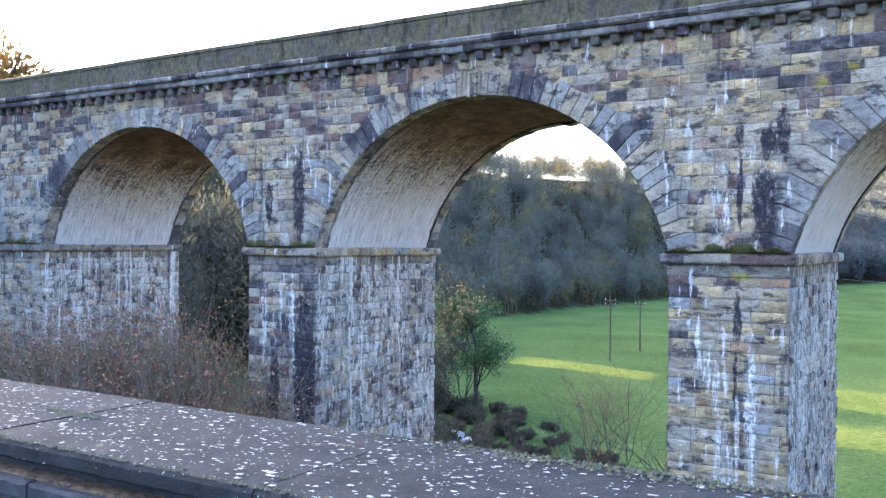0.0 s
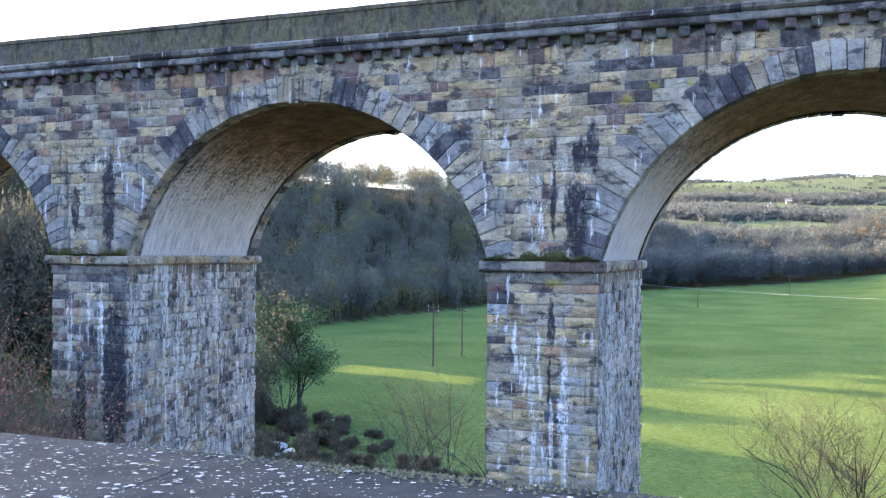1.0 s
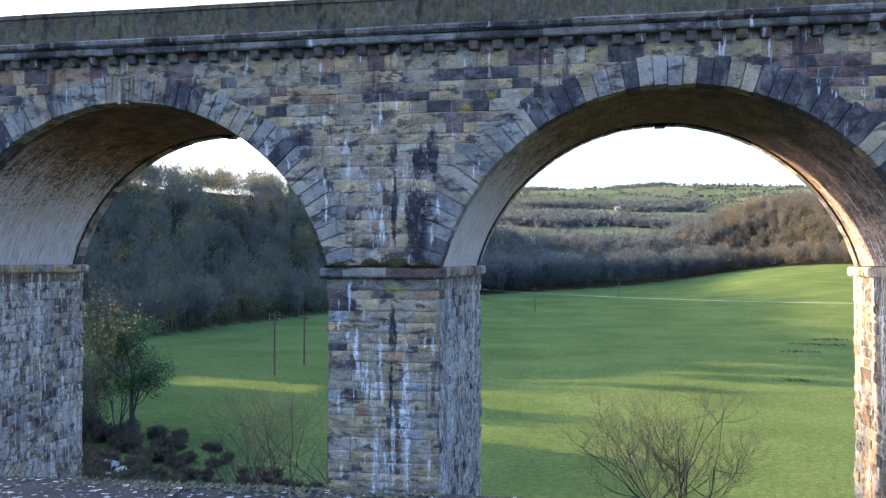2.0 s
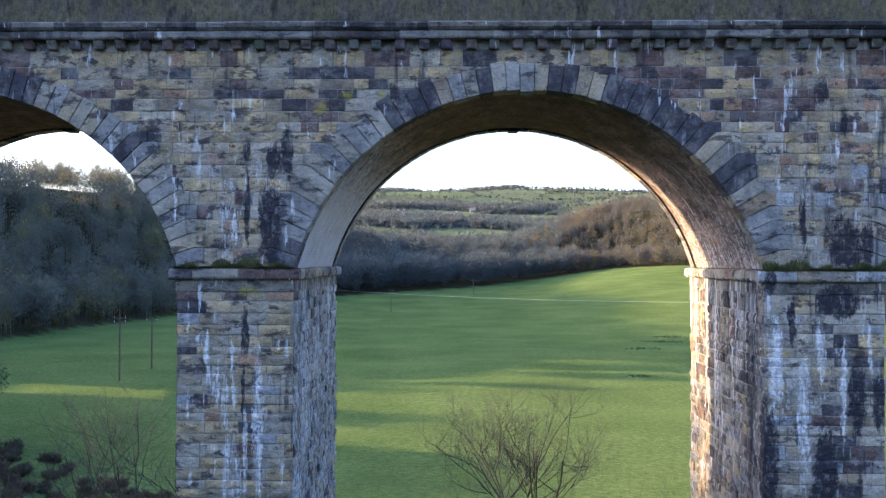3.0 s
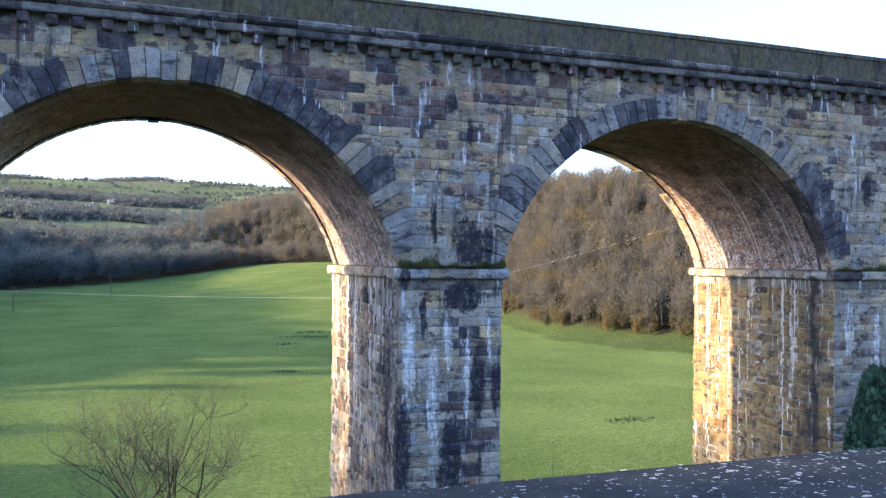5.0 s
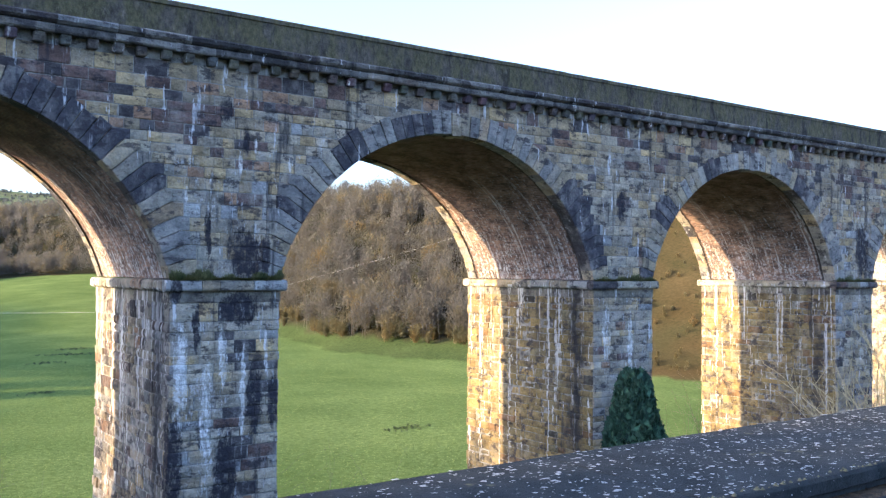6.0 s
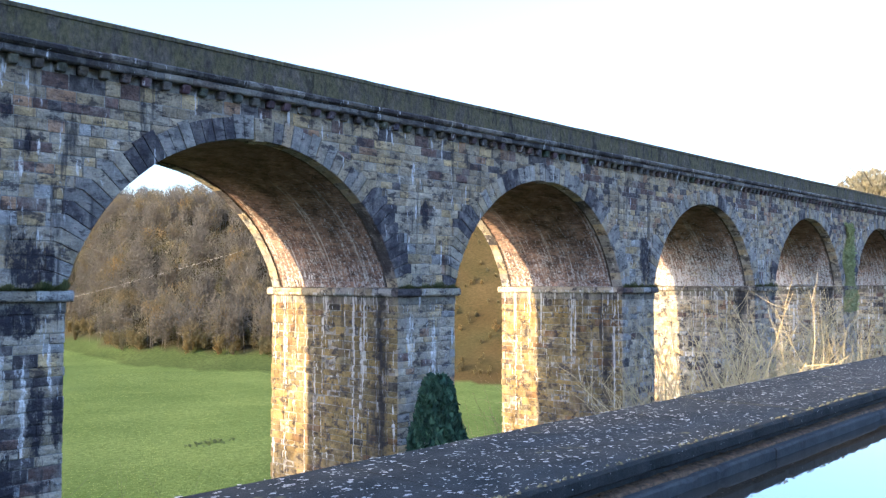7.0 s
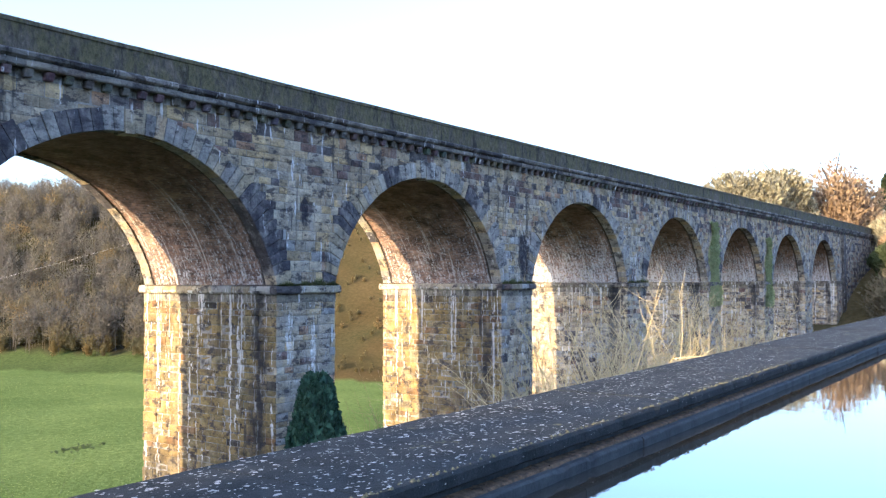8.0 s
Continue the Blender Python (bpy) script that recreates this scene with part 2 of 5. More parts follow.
def brick_material():
    """Old brickwork of an arch barrel, courses along the barrel, with lime runs down the curve."""
    m, n, l, b = material("barrel_brickwork", 0.93)
    uv = n.new("ShaderNodeUVMap").outputs[0]
    t = n.new("ShaderNodeTexBrick")
    t.inputs["Scale"].default_value = 1.0
    t.inputs["Brick Width"].default_value, t.inputs["Row Height"].default_value, t.inputs["Mortar Size"].default_value = 0.30, 0.095, 0.012
    t.inputs["Color1"].default_value, t.inputs["Color2"].default_value = (0.21, 0.135, 0.1, 1), (0.085, 0.06, 0.053, 1)
    t.inputs["Mortar"].default_value = (0.16, 0.13, 0.115, 1)
    l.new(uv, t.inputs["Vector"])
    col = mix(n, l, 0.9, t.outputs["Color"], ramp(n, l, noise_at(n, l, 1.4, 8.0, (1, 0.6, 1), 0.75), [(0.38, (0.3, 0.3, 0.33)), (0.62, (1.8, 1.75, 1.65))]), "MULTIPLY")
    run = noise_at(n, l, 6.0, 6.0, (1.0, 0.1, 1.0), 0.75, uv)
    low = n.new("ShaderNodeAttribute")
    low.attribute_name = "tint"
    v = calc(n, l, "ADD", calc(n, l, "MULTIPLY", run, 0.8), calc(n, l, "MULTIPLY", low.outputs["Alpha"], 0.27))
    v = calc(n, l, "ADD", v, calc(n, l, "MULTIPLY", calc(n, l, "SUBTRACT", noise_at(n, l, 8.0, 7.0, (1, 1, 1), 0.75), 0.5), 1.15))
    mask = ramp(n, l, v, [(0.57, (0, 0, 0)), (0.74, (1, 1, 1))])
    faint = ramp(n, l, noise_at(n, l, 9.0, 6.0, (1.0, 0.12, 1.0), 0.75, uv), [(0.36, (0.4, 0.4, 0.4)), (0.6, (0.95, 0.95, 0.95))])
    col = mix(n, l, calc(n, l, "MULTIPLY", mask, faint), col, (0.6, 0.61, 0.625))
    # pale runs here and there down the curve
    thin = noise_at(n, l, 2.2, 4.0, (1.0, 0.045, 1.0), 0.6, uv)
    tm = calc(n, l, "MULTIPLY", ramp(n, l, thin, [(0.6, (0, 0, 0)), (0.64, (0.75, 0.75, 0.75))]), ramp(n, l, low.outputs["Fac"], [(0.3, (0, 0, 0)), (0.6, (1, 1, 1))]))
    tm = calc(n, l, "MULTIPLY", tm, ramp(n, l, noise_at(n, l, 6.0, 6.0, (1, 1, 1), 0.75), [(0.4, (0, 0, 0)), (0.55, (1, 1, 1))]))
    col = mix(n, l, tm, col, (0.55, 0.53, 0.5))
    # darker brown towards the crown
    darkening = calc(n, l, "SUBTRACT", calc(n, l, "ADD", noise_at(n, l, 0.9, 5.0), 0.25), low.outputs["Fac"])
    col = mix(n, l, ramp(n, l, darkening, [(0.15, (0, 0, 0)), (0.6, (0.55, 0.55, 0.55))]), col, (0.06, 0.036, 0.03))
    # black seam behind each stone ring
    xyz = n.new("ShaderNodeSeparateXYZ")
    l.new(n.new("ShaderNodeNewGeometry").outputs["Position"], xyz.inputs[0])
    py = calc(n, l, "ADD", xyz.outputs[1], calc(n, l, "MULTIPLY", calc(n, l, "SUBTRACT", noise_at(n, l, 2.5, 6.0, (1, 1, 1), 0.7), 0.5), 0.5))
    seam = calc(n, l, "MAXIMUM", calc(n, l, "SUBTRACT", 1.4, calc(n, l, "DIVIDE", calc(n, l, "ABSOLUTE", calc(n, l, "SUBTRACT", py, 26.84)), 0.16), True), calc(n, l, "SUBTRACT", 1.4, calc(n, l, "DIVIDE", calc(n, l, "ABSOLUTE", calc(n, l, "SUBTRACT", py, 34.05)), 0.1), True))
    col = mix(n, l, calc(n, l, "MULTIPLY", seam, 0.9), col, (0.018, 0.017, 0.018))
    l.new(col, b.inputs["Base Color"])
    h = calc(n, l, "ADD", calc(n, l, "MULTIPLY", t.outputs["Fac"], -0.6), noise_at(n, l, 7.0, 5.0))
    bump(n, l, b, h, 0.8, 0.03)
    return m


M_BRICK = brick_material()


def parapet_material():
    m, n, l, b = material("mossy_parapet_stone", 0.95)
    base = ramp(n, l, noise_at(n, l, 0.9, 6.0), [(0.3, (0.055, 0.05, 0.045)), (0.6, (0.11, 0.10, 0.082)), (0.8, (0.17, 0.15, 0.12))])
    moss = ramp(n, l, noise_at(n, l, 1.8, 7.0, (1, 1, 0.45), 0.72), [(0.41, (0, 0, 0)), (0.56, (0.85, 0.85, 0.85))])
    col = mix(n, l, moss, base, (0.105, 0.1, 0.05))
    pale = ramp(n, l, noise_at(n, l, 3.0, 7.0, (1, 1, 0.5), 0.75), [(0.57, (0, 0, 0)), (0.68, (0.4, 0.4, 0.4))])
    col = mix(n, l, pale, col, (0.24, 0.22, 0.18))
    wet = ramp(n, l, noise_at(n, l, 1.3, 7.0, (1, 1, 0.3), 0.72), [(0.54, (0, 0, 0)), (0.62, (0.8, 0.8, 0.8))])
    col = mix(n, l, wet, col, (0.025, 0.024, 0.022))
    col = mix(n, l, 0.8, col, ramp(n, l, noise_at(n, l, 6.0, 7.0, (1, 1, 0.6), 0.75), [(0.35, (0.3, 0.3, 0.3)), (0.65, (1.25, 1.2, 1.12))]), "MULTIPLY")
    l.new(col, b.inputs["Base Color"])
    bump(n, l, b, noise_at(n, l, 9.0, 7.0), 0.9, 0.06)
    return m


M_PARAPET = parapet_material()


def coping_material():
    """Dark flagstone with grit and small ochre and pale lichen."""
    m, n, l, b = material("lichened_flagstone", 0.88)
    col = ramp(n, l, noise_at(n, l, 2.2, 7.0), [(0.3, (0.012, 0.0145, 0.015)), (0.7, (0.035, 0.038, 0.038))])
    col = mix(n, l, 0.8, col, ramp(n, l, noise_at(n, l, 70.0, 3.0), [(0.3, (0.55, 0.55, 0.55)), (0.72, (1.35, 1.35, 1.35))]), "MULTIPLY")
    spot = ramp(n, l, noise_at(n, l, 26.0, 2.0), [(0.7, (0, 0, 0)), (0.735, (1, 1, 1))])
    col = mix(n, l, calc(n, l, "MULTIPLY", spot, 0.7), col, (0.5, 0.5, 0.47))
    och = ramp(n, l, noise_at(n, l, 1.9, 6.0), [(0.66, (0, 0, 0)), (0.74, (0.6, 0.6, 0.6))])
    col = mix(n, l, och, col, (0.2, 0.18, 0.08))
    l.new(col, b.inputs["Base Color"])
    b.inputs["Specular IOR Level"].default_value = 0.1
    b.inputs["Roughness"].default_value = 0.85
    rough_h = calc(n, l, "ADD", noise_at(n, l, 60.0, 6.0), calc(n, l, "MULTIPLY", noise_at(n, l, 9.0, 5.0, (1, 1, 1), 0.7), 2.5))
    bump(n, l, b, rough_h, 0.9, 0.012)
    return m


M_COPING = coping_material()
M_LICHEN = two_tone("white_lichen", [(0.3, (0.18, 0.18, 0.175)), (0.7, (0.4, 0.4, 0.385))], 30.0)
M_MOSS = two_tone("moss", [(0.3, (0.06, 0.06, 0.03)), (0.7, (0.13, 0.122, 0.075))], 20.0, bump_scale=60)
M_KERB = two_tone("wet_kerb_stone", [(0.3, (0.014, 0.017, 0.02)), (0.7, (0.046, 0.052, 0.054))], 3.0, rough=0.85, bump_scale=25)
M_SILT = two_tone("leaf_silt", [(0.35, (0.035, 0.026, 0.018)), (0.7, (0.17, 0.11, 0.06))], 14.0, bump_scale=40)
M_WATER, wn_, wl_, wb_ = material("canal_water", 0.03)
wb_.inputs["Base Color"].default_value = (0.022, 0.022, 0.018, 1)
wb_.inputs["Specular IOR Level"].default_value = 0.5
wb_.inputs["IOR"].default_value = 3.0
bump(wn_, wl_, wb_, noise_at(wn_, wl_, 1.3, 3.0), 0.08, 0.02)


def ground_material():
    """Meadow grass near; by the land's colour attribute also leaf litter, bracken and far hedged pastures."""
    m, n, l, b = material("valley_ground", 0.95)
    a = n.new("ShaderNodeAttribute")
    a.attribute_name = "tint"
    col = mix(n, l, 0.9, a.outputs["Color"], ramp(n, l, noise_at(n, l, 0.05, 8.0), [(0.3, (0.6, 0.7, 0.6)), (0.7, (1.35, 1.25, 1.1))]), "MULTIPLY")
    col = mix(n, l, 0.8, col, ramp(n, l, noise_at(n, l, 1.6, 6.0), [(0.3, (0.55, 0.6, 0.5)), (0.7, (1.35, 1.3, 1.25))]), "MULTIPLY")
    l.new(col, b.inputs["Base Color"])
    b.inputs["Specular IOR Level"].default_value = 0.0
    bump(n, l, b, noise_at(n, l, 3.0, 8.0), 0.9, 0.3)
    # short grass scatters low light like velvet
    b.inputs["Sheen Weight"].default_value, b.inputs["Sheen Roughness"].default_value = 0.10, 0.45
    l.new(mix(n, l, 1.0, a.outputs["Color"], (5.6, 4.6, 2.4), "MULTIPLY"), b.inputs["Sheen Tint"])
    return m


M_GROUND = ground_material()
M_GRASS = two_tone("grass_blades", [(0.3, (0.06, 0.075, 0.025)), (0.7, (0.16, 0.15, 0.06))], 3.0, spread=0.4)
M_BARK = two_tone("bark", [(0.3, (0.05, 0.042, 0.033)), (0.7, (0.14, 0.12, 0.095))], 6.0, bump_scale=30)
M_TWIG = two_tone("twigs", [(0.3, (0.1, 0.075, 0.055)), (0.7, (0.23, 0.175, 0.12))], 3.0)
M_DARKTWIG = two_tone("dark_twigs", [(0.3, (0.025, 0.025, 0.022)), (0.7, (0.06, 0.058, 0.05))], 3.0)
M_CATKIN = two_tone("catkin_twigs", [(0.3, (0.3, 0.25, 0.135)), (0.7, (0.46, 0.39, 0.22))], 3.0)
M_BRAMBLE = two_tone("bramble", [(0.3, (0.17, 0.08, 0.045)), (0.7, (0.4, 0.18, 0.1))], 3.0, spread=0.5)
M_IVY = two_tone("ivy_leaves", [(0.3, (0.04, 0.075, 0.025)), (0.7, (0.09, 0.14, 0.045))], 3.0, spread=0.5)
M_EVERGREEN = two_tone("evergreen_leaves", [(0.3, (0.022, 0.05, 0.034)), (0.7, (0.05, 0.1, 0.056))], 2.0, spread=0.5)


def leaf_material(name, stops, scale=0.09):
    m, n, l, b = material(name, 0.95)
    col = ramp(n, l, noise_at(n, l, scale, 3.0), stops)
    isl = n.new("ShaderNodeNewGeometry").outputs["Random Per Island"]
    col = mix(n, l, 1.0, col, ramp(n, l, isl, [(0.0, (0.82, 0.82, 0.82)), (1.0, (1.2, 1.2, 1.2))]), "MULTIPLY")
    l.new(col, b.inputs["Base Color"])
    # thin twigs and leaves let part of the light through
    tr = n.new("ShaderNodeBsdfTranslucent")
    l.new(col, tr.inputs["Color"])
    mx = n.new("ShaderNodeMixShader")
    mx.inputs[0].default_value = 0.5
    l.new(b.outputs[0], mx.inputs[1])
    l.new(tr.outputs[0], mx.inputs[2])
    l.new(mx.outputs[0], n["Material Output"].inputs["Surface"])
    return m


M_WOOD_DARK = leaf_material("bare_wood_dark", [(0.3, (0.098, 0.106, 0.088)), (0.5, (0.13, 0.132, 0.105)), (0.6, (0.115, 0.125, 0.075)), (0.7, (0.26, 0.19, 0.07))])
M_WOOD_BROWN = leaf_material("bare_wood_brown", [(0.3, (0.088, 0.084, 0.073)), (0.52, (0.113, 0.106, 0.088)), (0.62, (0.12, 0.106, 0.062)), (0.72, (0.18, 0.125, 0.05))])
# darker copy of the bare woods, their shade put into the colour
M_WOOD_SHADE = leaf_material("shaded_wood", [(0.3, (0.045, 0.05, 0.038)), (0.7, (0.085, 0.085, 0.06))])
M_WOOD_EDGE = leaf_material("autumn_edge", [(0.35, (0.09, 0.088, 0.05)), (0.55, (0.125, 0.105, 0.045)), (0.7, (0.2, 0.13, 0.045))], 0.1)
M_BANK = leaf_material("bank_scrub_twigs", [(0.3, (0.065, 0.062, 0.04)), (0.55, (0.11, 0.098, 0.06)), (0.7, (0.14, 0.115, 0.07))], 0.15)
M_PALE_IVY = leaf_material("pale_ivy", [(0.3, (0.27, 0.31, 0.14)), (0.7, (0.36, 0.38, 0.2))], 0.6)
# blue-grey of distant haze mixed into the colour of far woods and hedges
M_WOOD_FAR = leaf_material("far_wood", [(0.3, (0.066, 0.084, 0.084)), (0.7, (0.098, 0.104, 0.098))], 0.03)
M_RUSH = leaf_material("rushes", [(0.3, (0.05, 0.075, 0.032)), (0.7, (0.075, 0.095, 0.045))], 0.4)
M_MEADOW = leaf_material("meadow_grass", [(0.35, (0.1, 0.14, 0.04)), (0.65, (0.14, 0.17, 0.05))], 0.12)
M_SCRUB = leaf_material("scrub_leaves", [(0.3, (0.045, 0.05, 0.034)), (0.7, (0.085, 0.076, 0.05))], 0.3)
M_POLE = two_tone("creosoted_pole", [(0.3, (0.05, 0.035, 0.025)), (0.7, (0.12, 0.085, 0.06))], 4.0)
M_WIRE = two_tone("wire", [(0.3, (0.25, 0.25, 0.25)), (0.7, (0.4, 0.4, 0.4))], 4.0)
M_RENDER = two_tone("whitewash", [(0.3, (0.4, 0.4, 0.39)), (0.7, (0.55, 0.55, 0.53))], 1.0)
M_SLATE = two_tone("slate", [(0.3, (0.07, 0.075, 0.09)), (0.7, (0.15, 0.16, 0.19))], 1.0)
M_PATH = two_tone("towpath_gravel", [(0.3, (0.12, 0.11, 0.10)), (0.7, (0.25, 0.23, 0.2))], 8.0, bump_scale=40)


# ---- building helpers ----
def mesh_object(name, verts, faces, mat, parent=None, label="", tints=None, smooth=False):
    me = bpy.data.meshes.new(name)
    me.from_pydata([tuple(v) for v in verts], [], [tuple(f) for f in faces])
    me.materials.append(mat)
    if tints is not None:
        at = me.color_attributes.new("tint", "FLOAT_COLOR", "POINT")
        at.data.foreach_set("color", np.asarray(tints, dtype=np.float32).ravel())
    if smooth:
        me.polygons.foreach_set("use_smooth", [True] * len(me.polygons))
    me.update()
    ob = new(name, me)
    if parent:
        ob.parent = parent
    if label:
        ob["label"] = label
    return ob


def part(name, bm, mat, parent=None, label=""):
    me = bpy.data.meshes.new(name)
    bm.to_mesh(me)
    bm.free()
    me.materials.append(mat)
    ob = new(name, me)
    if parent:
        ob.parent = parent
    if label:
        ob["label"] = label
    return ob


def empty(name, place=(0, 0, 0)):
    e = new(name)
    e.location = place
    return e


class Soup:
    """Gathers many small pieces into one mesh."""

    def __init__(self):
        self.v, self.f, self.c, self.n = [], [], [], 0

    def add(self, verts, faces, tint=None):
        verts = np.asarray(verts, dtype=float)
        self.v.append(verts)
        self.f.extend(tuple(i + self.n for i in f) for f in faces)
        if tint is not None:
            self.c.append(np.tile(np.asarray(tint, dtype=float), (len(verts), 1)))
        self.n += len(verts)

    def make(self, name, mat, parent=None, label="", smooth=False):
        return mesh_object(name, np.concatenate(self.v), self.f, mat, parent, label, np.concatenate(self.c) if self.c else None, smooth)


def box_soup(s, x0, x1, y0, y1, z0, z1, tint=None, drop=None):
    """An upright box; drop: by how much the level falls, a function of x."""
    d0, d1 = (drop(x0), drop(x1)) if drop else (0, 0)
    v = [(x0, y0, z0 + d0), (x1, y0, z0 + d1), (x1, y1, z0 + d1), (x0, y1, z0 + d0), (x0, y0, z1 + d0), (x1, y0, z1 + d1), (x1, y1, z1 + d1), (x0, y1, z1 + d0)]
    s.add(v, [(3, 2, 1, 0), (4, 5, 6, 7), (0, 1, 5, 4), (1, 2, 6, 5), (2, 3, 7, 6), (3, 0, 4, 7)], tint)

# ---- the railway viaduct ----
PITCH, HALF, FRONT, BACK = 17.2, 6.87, 26.24, 34.6
SPRING, CROWN = 17.77, 23.04
RISE = CROWN - SPRING
RAD = (HALF * HALF + RISE * RISE) / (2 * RISE)
CENTRE = CROWN - RAD
RING = 0.80
BAYS = range(-3, 9)          # arch k has its middle at PITCH * k
X_LEFT, X_RIGHT = PITCH * -3 - PITCH / 2, PITCH * 8 + PITCH / 2
ABUT_L, ABUT_R = X_LEFT - 25, X_RIGHT + 32


def fall(x):
    """The line falls gently to the right."""
    return -0.0022 * (x - 17.0)


def arch_z(u, extra=0.0):
    r = RAD + extra
    return CENTRE + math.sqrt(max(r * r - u * u, 0.0))


viaduct = tagged(empty("viaduct", (0, 0, 0)), "weathered sandstone railway viaduct with lime-streaked piers", "viaduct")
rng = random.Random(5)

# inner masonry behind the faces: spandrels, barrels and pier cores
STEPS = 28
ang0 = math.asin(HALF / RAD)
for k in BAYS:
    cx = PITCH * k
    core = Soup()
    us = [-PITCH / 2] + [RAD * math.sin(-ang0 + 2 * ang0 * i / STEPS) for i in range(STEPS + 1)] + [PITCH / 2]
    zs = [SPRING - 0.35] + [arch_z(u) for u in us[1:-1]] + [SPRING - 0.35]
    zs[0], zs[-1] = zs[1], zs[-2]
    for y, flip in ((FRONT + 0.014, False), (BACK - 0.03, True)):
        v = [(cx + u, y, (z + 0.06 if abs(u) <= HALF else z) + fall(cx)) for u, z in zip(us, zs)] + [(cx + u, y, 24.6 + fall(cx + u)) for u in us]
        n = len(us)
        f = [(i, i + 1, n + i + 1, n + i) for i in range(n - 1)]
        core.add(v, [tuple(reversed(q)) for q in f] if flip else f)
    core.make("spandrel_core", M_MORTAR, viaduct)

# palette of the stones, and how much lime runs over them
TONES = [(0.37, 0.285, 0.155), (0.31, 0.25, 0.155), (0.27, 0.225, 0.155), (0.31, 0.277, 0.215), (0.075, 0.068, 0.07), (0.28, 0.18, 0.11), (0.13, 0.088, 0.074), (0.345, 0.30, 0.22), (0.27, 0.27, 0.262)]
WEIGHTS = {"tan": (7, 6, 5, 2, 1, 2, 1, 3, 0.5), "grey": (2, 3, 4, 7, 1, 0.3, 0.7, 6, 2), "dark": (0.5, 1, 3, 4, 6, 0.5, 2, 2, 1), "upper": (5, 5, 4, 2, 4, 2.5, 5, 1, 0), "reveal": (9, 8, 3, 0.3, 0.1, 1.2, 0.1, 0.3, 0), "cool": (0, 0.3, 1, 3, 2.5, 0, 0.5, 2, 11), "damp": (1, 3, 4, 4, 1.5, 0.5, 1.5, 2, 4)}


def tone(kind, lime, x=0.0, z=0.0):
    """A stone's tint; neighbours are alike, as the beds and the soot go."""
    w = list(WEIGHTS[kind])
    q = noise.noise((x * 0.3, z * 0.8, 3.0))
    for i in (4, 6):
        w[i] *= max(0.1, 1 + 2.4 * q)
    for i in (0, 1, 5):
        w[i] *= max(0.15, 1 + 2.0 * noise.noise((x * 0.22, z * 0.55, 8.0)))
    c = rng.choices(TONES, w)[0]
    # reveal and damp kinds are darkened: the reveals' shade, put into the tint
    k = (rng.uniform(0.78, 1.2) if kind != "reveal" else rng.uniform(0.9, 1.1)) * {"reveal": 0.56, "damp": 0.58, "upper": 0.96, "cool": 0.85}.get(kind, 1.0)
    if kind == "reveal":  # gold of the low sun put into the stone
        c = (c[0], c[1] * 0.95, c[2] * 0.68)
    return (c[0] * k, c[1] * k, c[2] * k, max(0.0, min(1.0, lime + rng.uniform(-0.08, 0.08))))


def unit_stone(seed):
    """A pitched-face block one unit wide and high, face towards -y, the body one unit deep."""
    r = random.Random(seed)
    j = lambda a: r.uniform(-a, a)
    bx, bz = 0.03, 0.055
    v = [(sx * (0.486 - bx) + j(0.02), j(0.09), sz * (0.472 - bz) + j(0.03)) for sx, sz in ((-1, -1), (1, -1), (1, 1), (-1, 1))]
    v += [(sx * 0.486, 0.10, sz * 0.472) for sx, sz in ((-1, -1), (1, -1), (1, 1), (-1, 1))]
    v += [(sx * 0.486, 1.0, sz * 0.472) for sx, sz in ((-1, -1), (1, -1), (1, 1), (-1, 1))]
    v.append((j(0.2), -0.1 + j(0.1), j(0.2)))
    f = [(0, 1, 12), (1, 2, 12), (2, 3, 12), (3, 0, 12)]
    for a in (0, 4):
        f += [(a + i, a + 4 + i, a + 4 + (i + 1) % 4, a + (i + 1) % 4) for i in range(4)]
    return v, f


UNITS = [unit_stone(s) for s in range(6)]
UNIT_MESHES = []
for v_, f_ in UNITS:
    me_ = bpy.data.meshes.new("stone")
    me_.from_pydata(v_, [], f_)
    me_.materials.append(M_STONE)
    UNIT_MESHES.append(me_)
UNIT_ARR = [np.array(v) for v, f in UNITS]


def stone_at(target, x, y, z, w, h, turn, tint, depth=0.16, rough=0.025):
    """One block with its face's middle at x, y, z; turn 0 faces -y, 90 faces +x, -90 faces -x, 180 faces +y. Target: a parent, or a Soup."""
    i = rng.randrange(6)
    out = rng.uniform(-0.4, 1.0) * rough
    a = radians(turn)
    nx, ny = math.sin(a), -math.cos(a)
    if isinstance(target, Soup):
        p = UNIT_ARR[i] * (w, depth, h)
        c, s = math.cos(a), math.sin(a)
        q = np.stack([p[:, 0] * c - p[:, 1] * s + x + nx * out, p[:, 0] * s + p[:, 1] * c + y + ny * out, p[:, 2] + z], 1)
        target.add(q, UNITS[i][1], tint)
    else:
        ob = new("stone", UNIT_MESHES[i])
        ob.parent = target
        ob.location, ob.rotation_euler, ob.scale = (x + nx * out, y + ny * out, z), (0, 0, a), (w, depth, h)
        ob.color = tint


def courses(z0, z1, mean=0.3):
    zs = [z0]
    while zs[-1] < z1 - mean * 0.6:
        zs.append(min(z1, zs[-1] + mean * rng.uniform(0.68, 1.32)))
    zs[-1] = z1
    return list(zip(zs, zs[1:]))


def split(a, b, mean=0.62):
    """Cuts a run into stones of uneven length."""
    xs = [a]
    while b - xs[-1] > mean * 1.6:
        xs.append(xs[-1] + mean * rng.uniform(0.55, 1.5))
    xs.append(b)
    return list(zip(xs, xs[1:]))


PIER_HALF = PITCH / 2 - HALF
PIER_FRONT = FRONT - 0.06
NEAR_PIERS = (-1, 0, 1, 2)   # pier p stands between arch p and arch p + 1


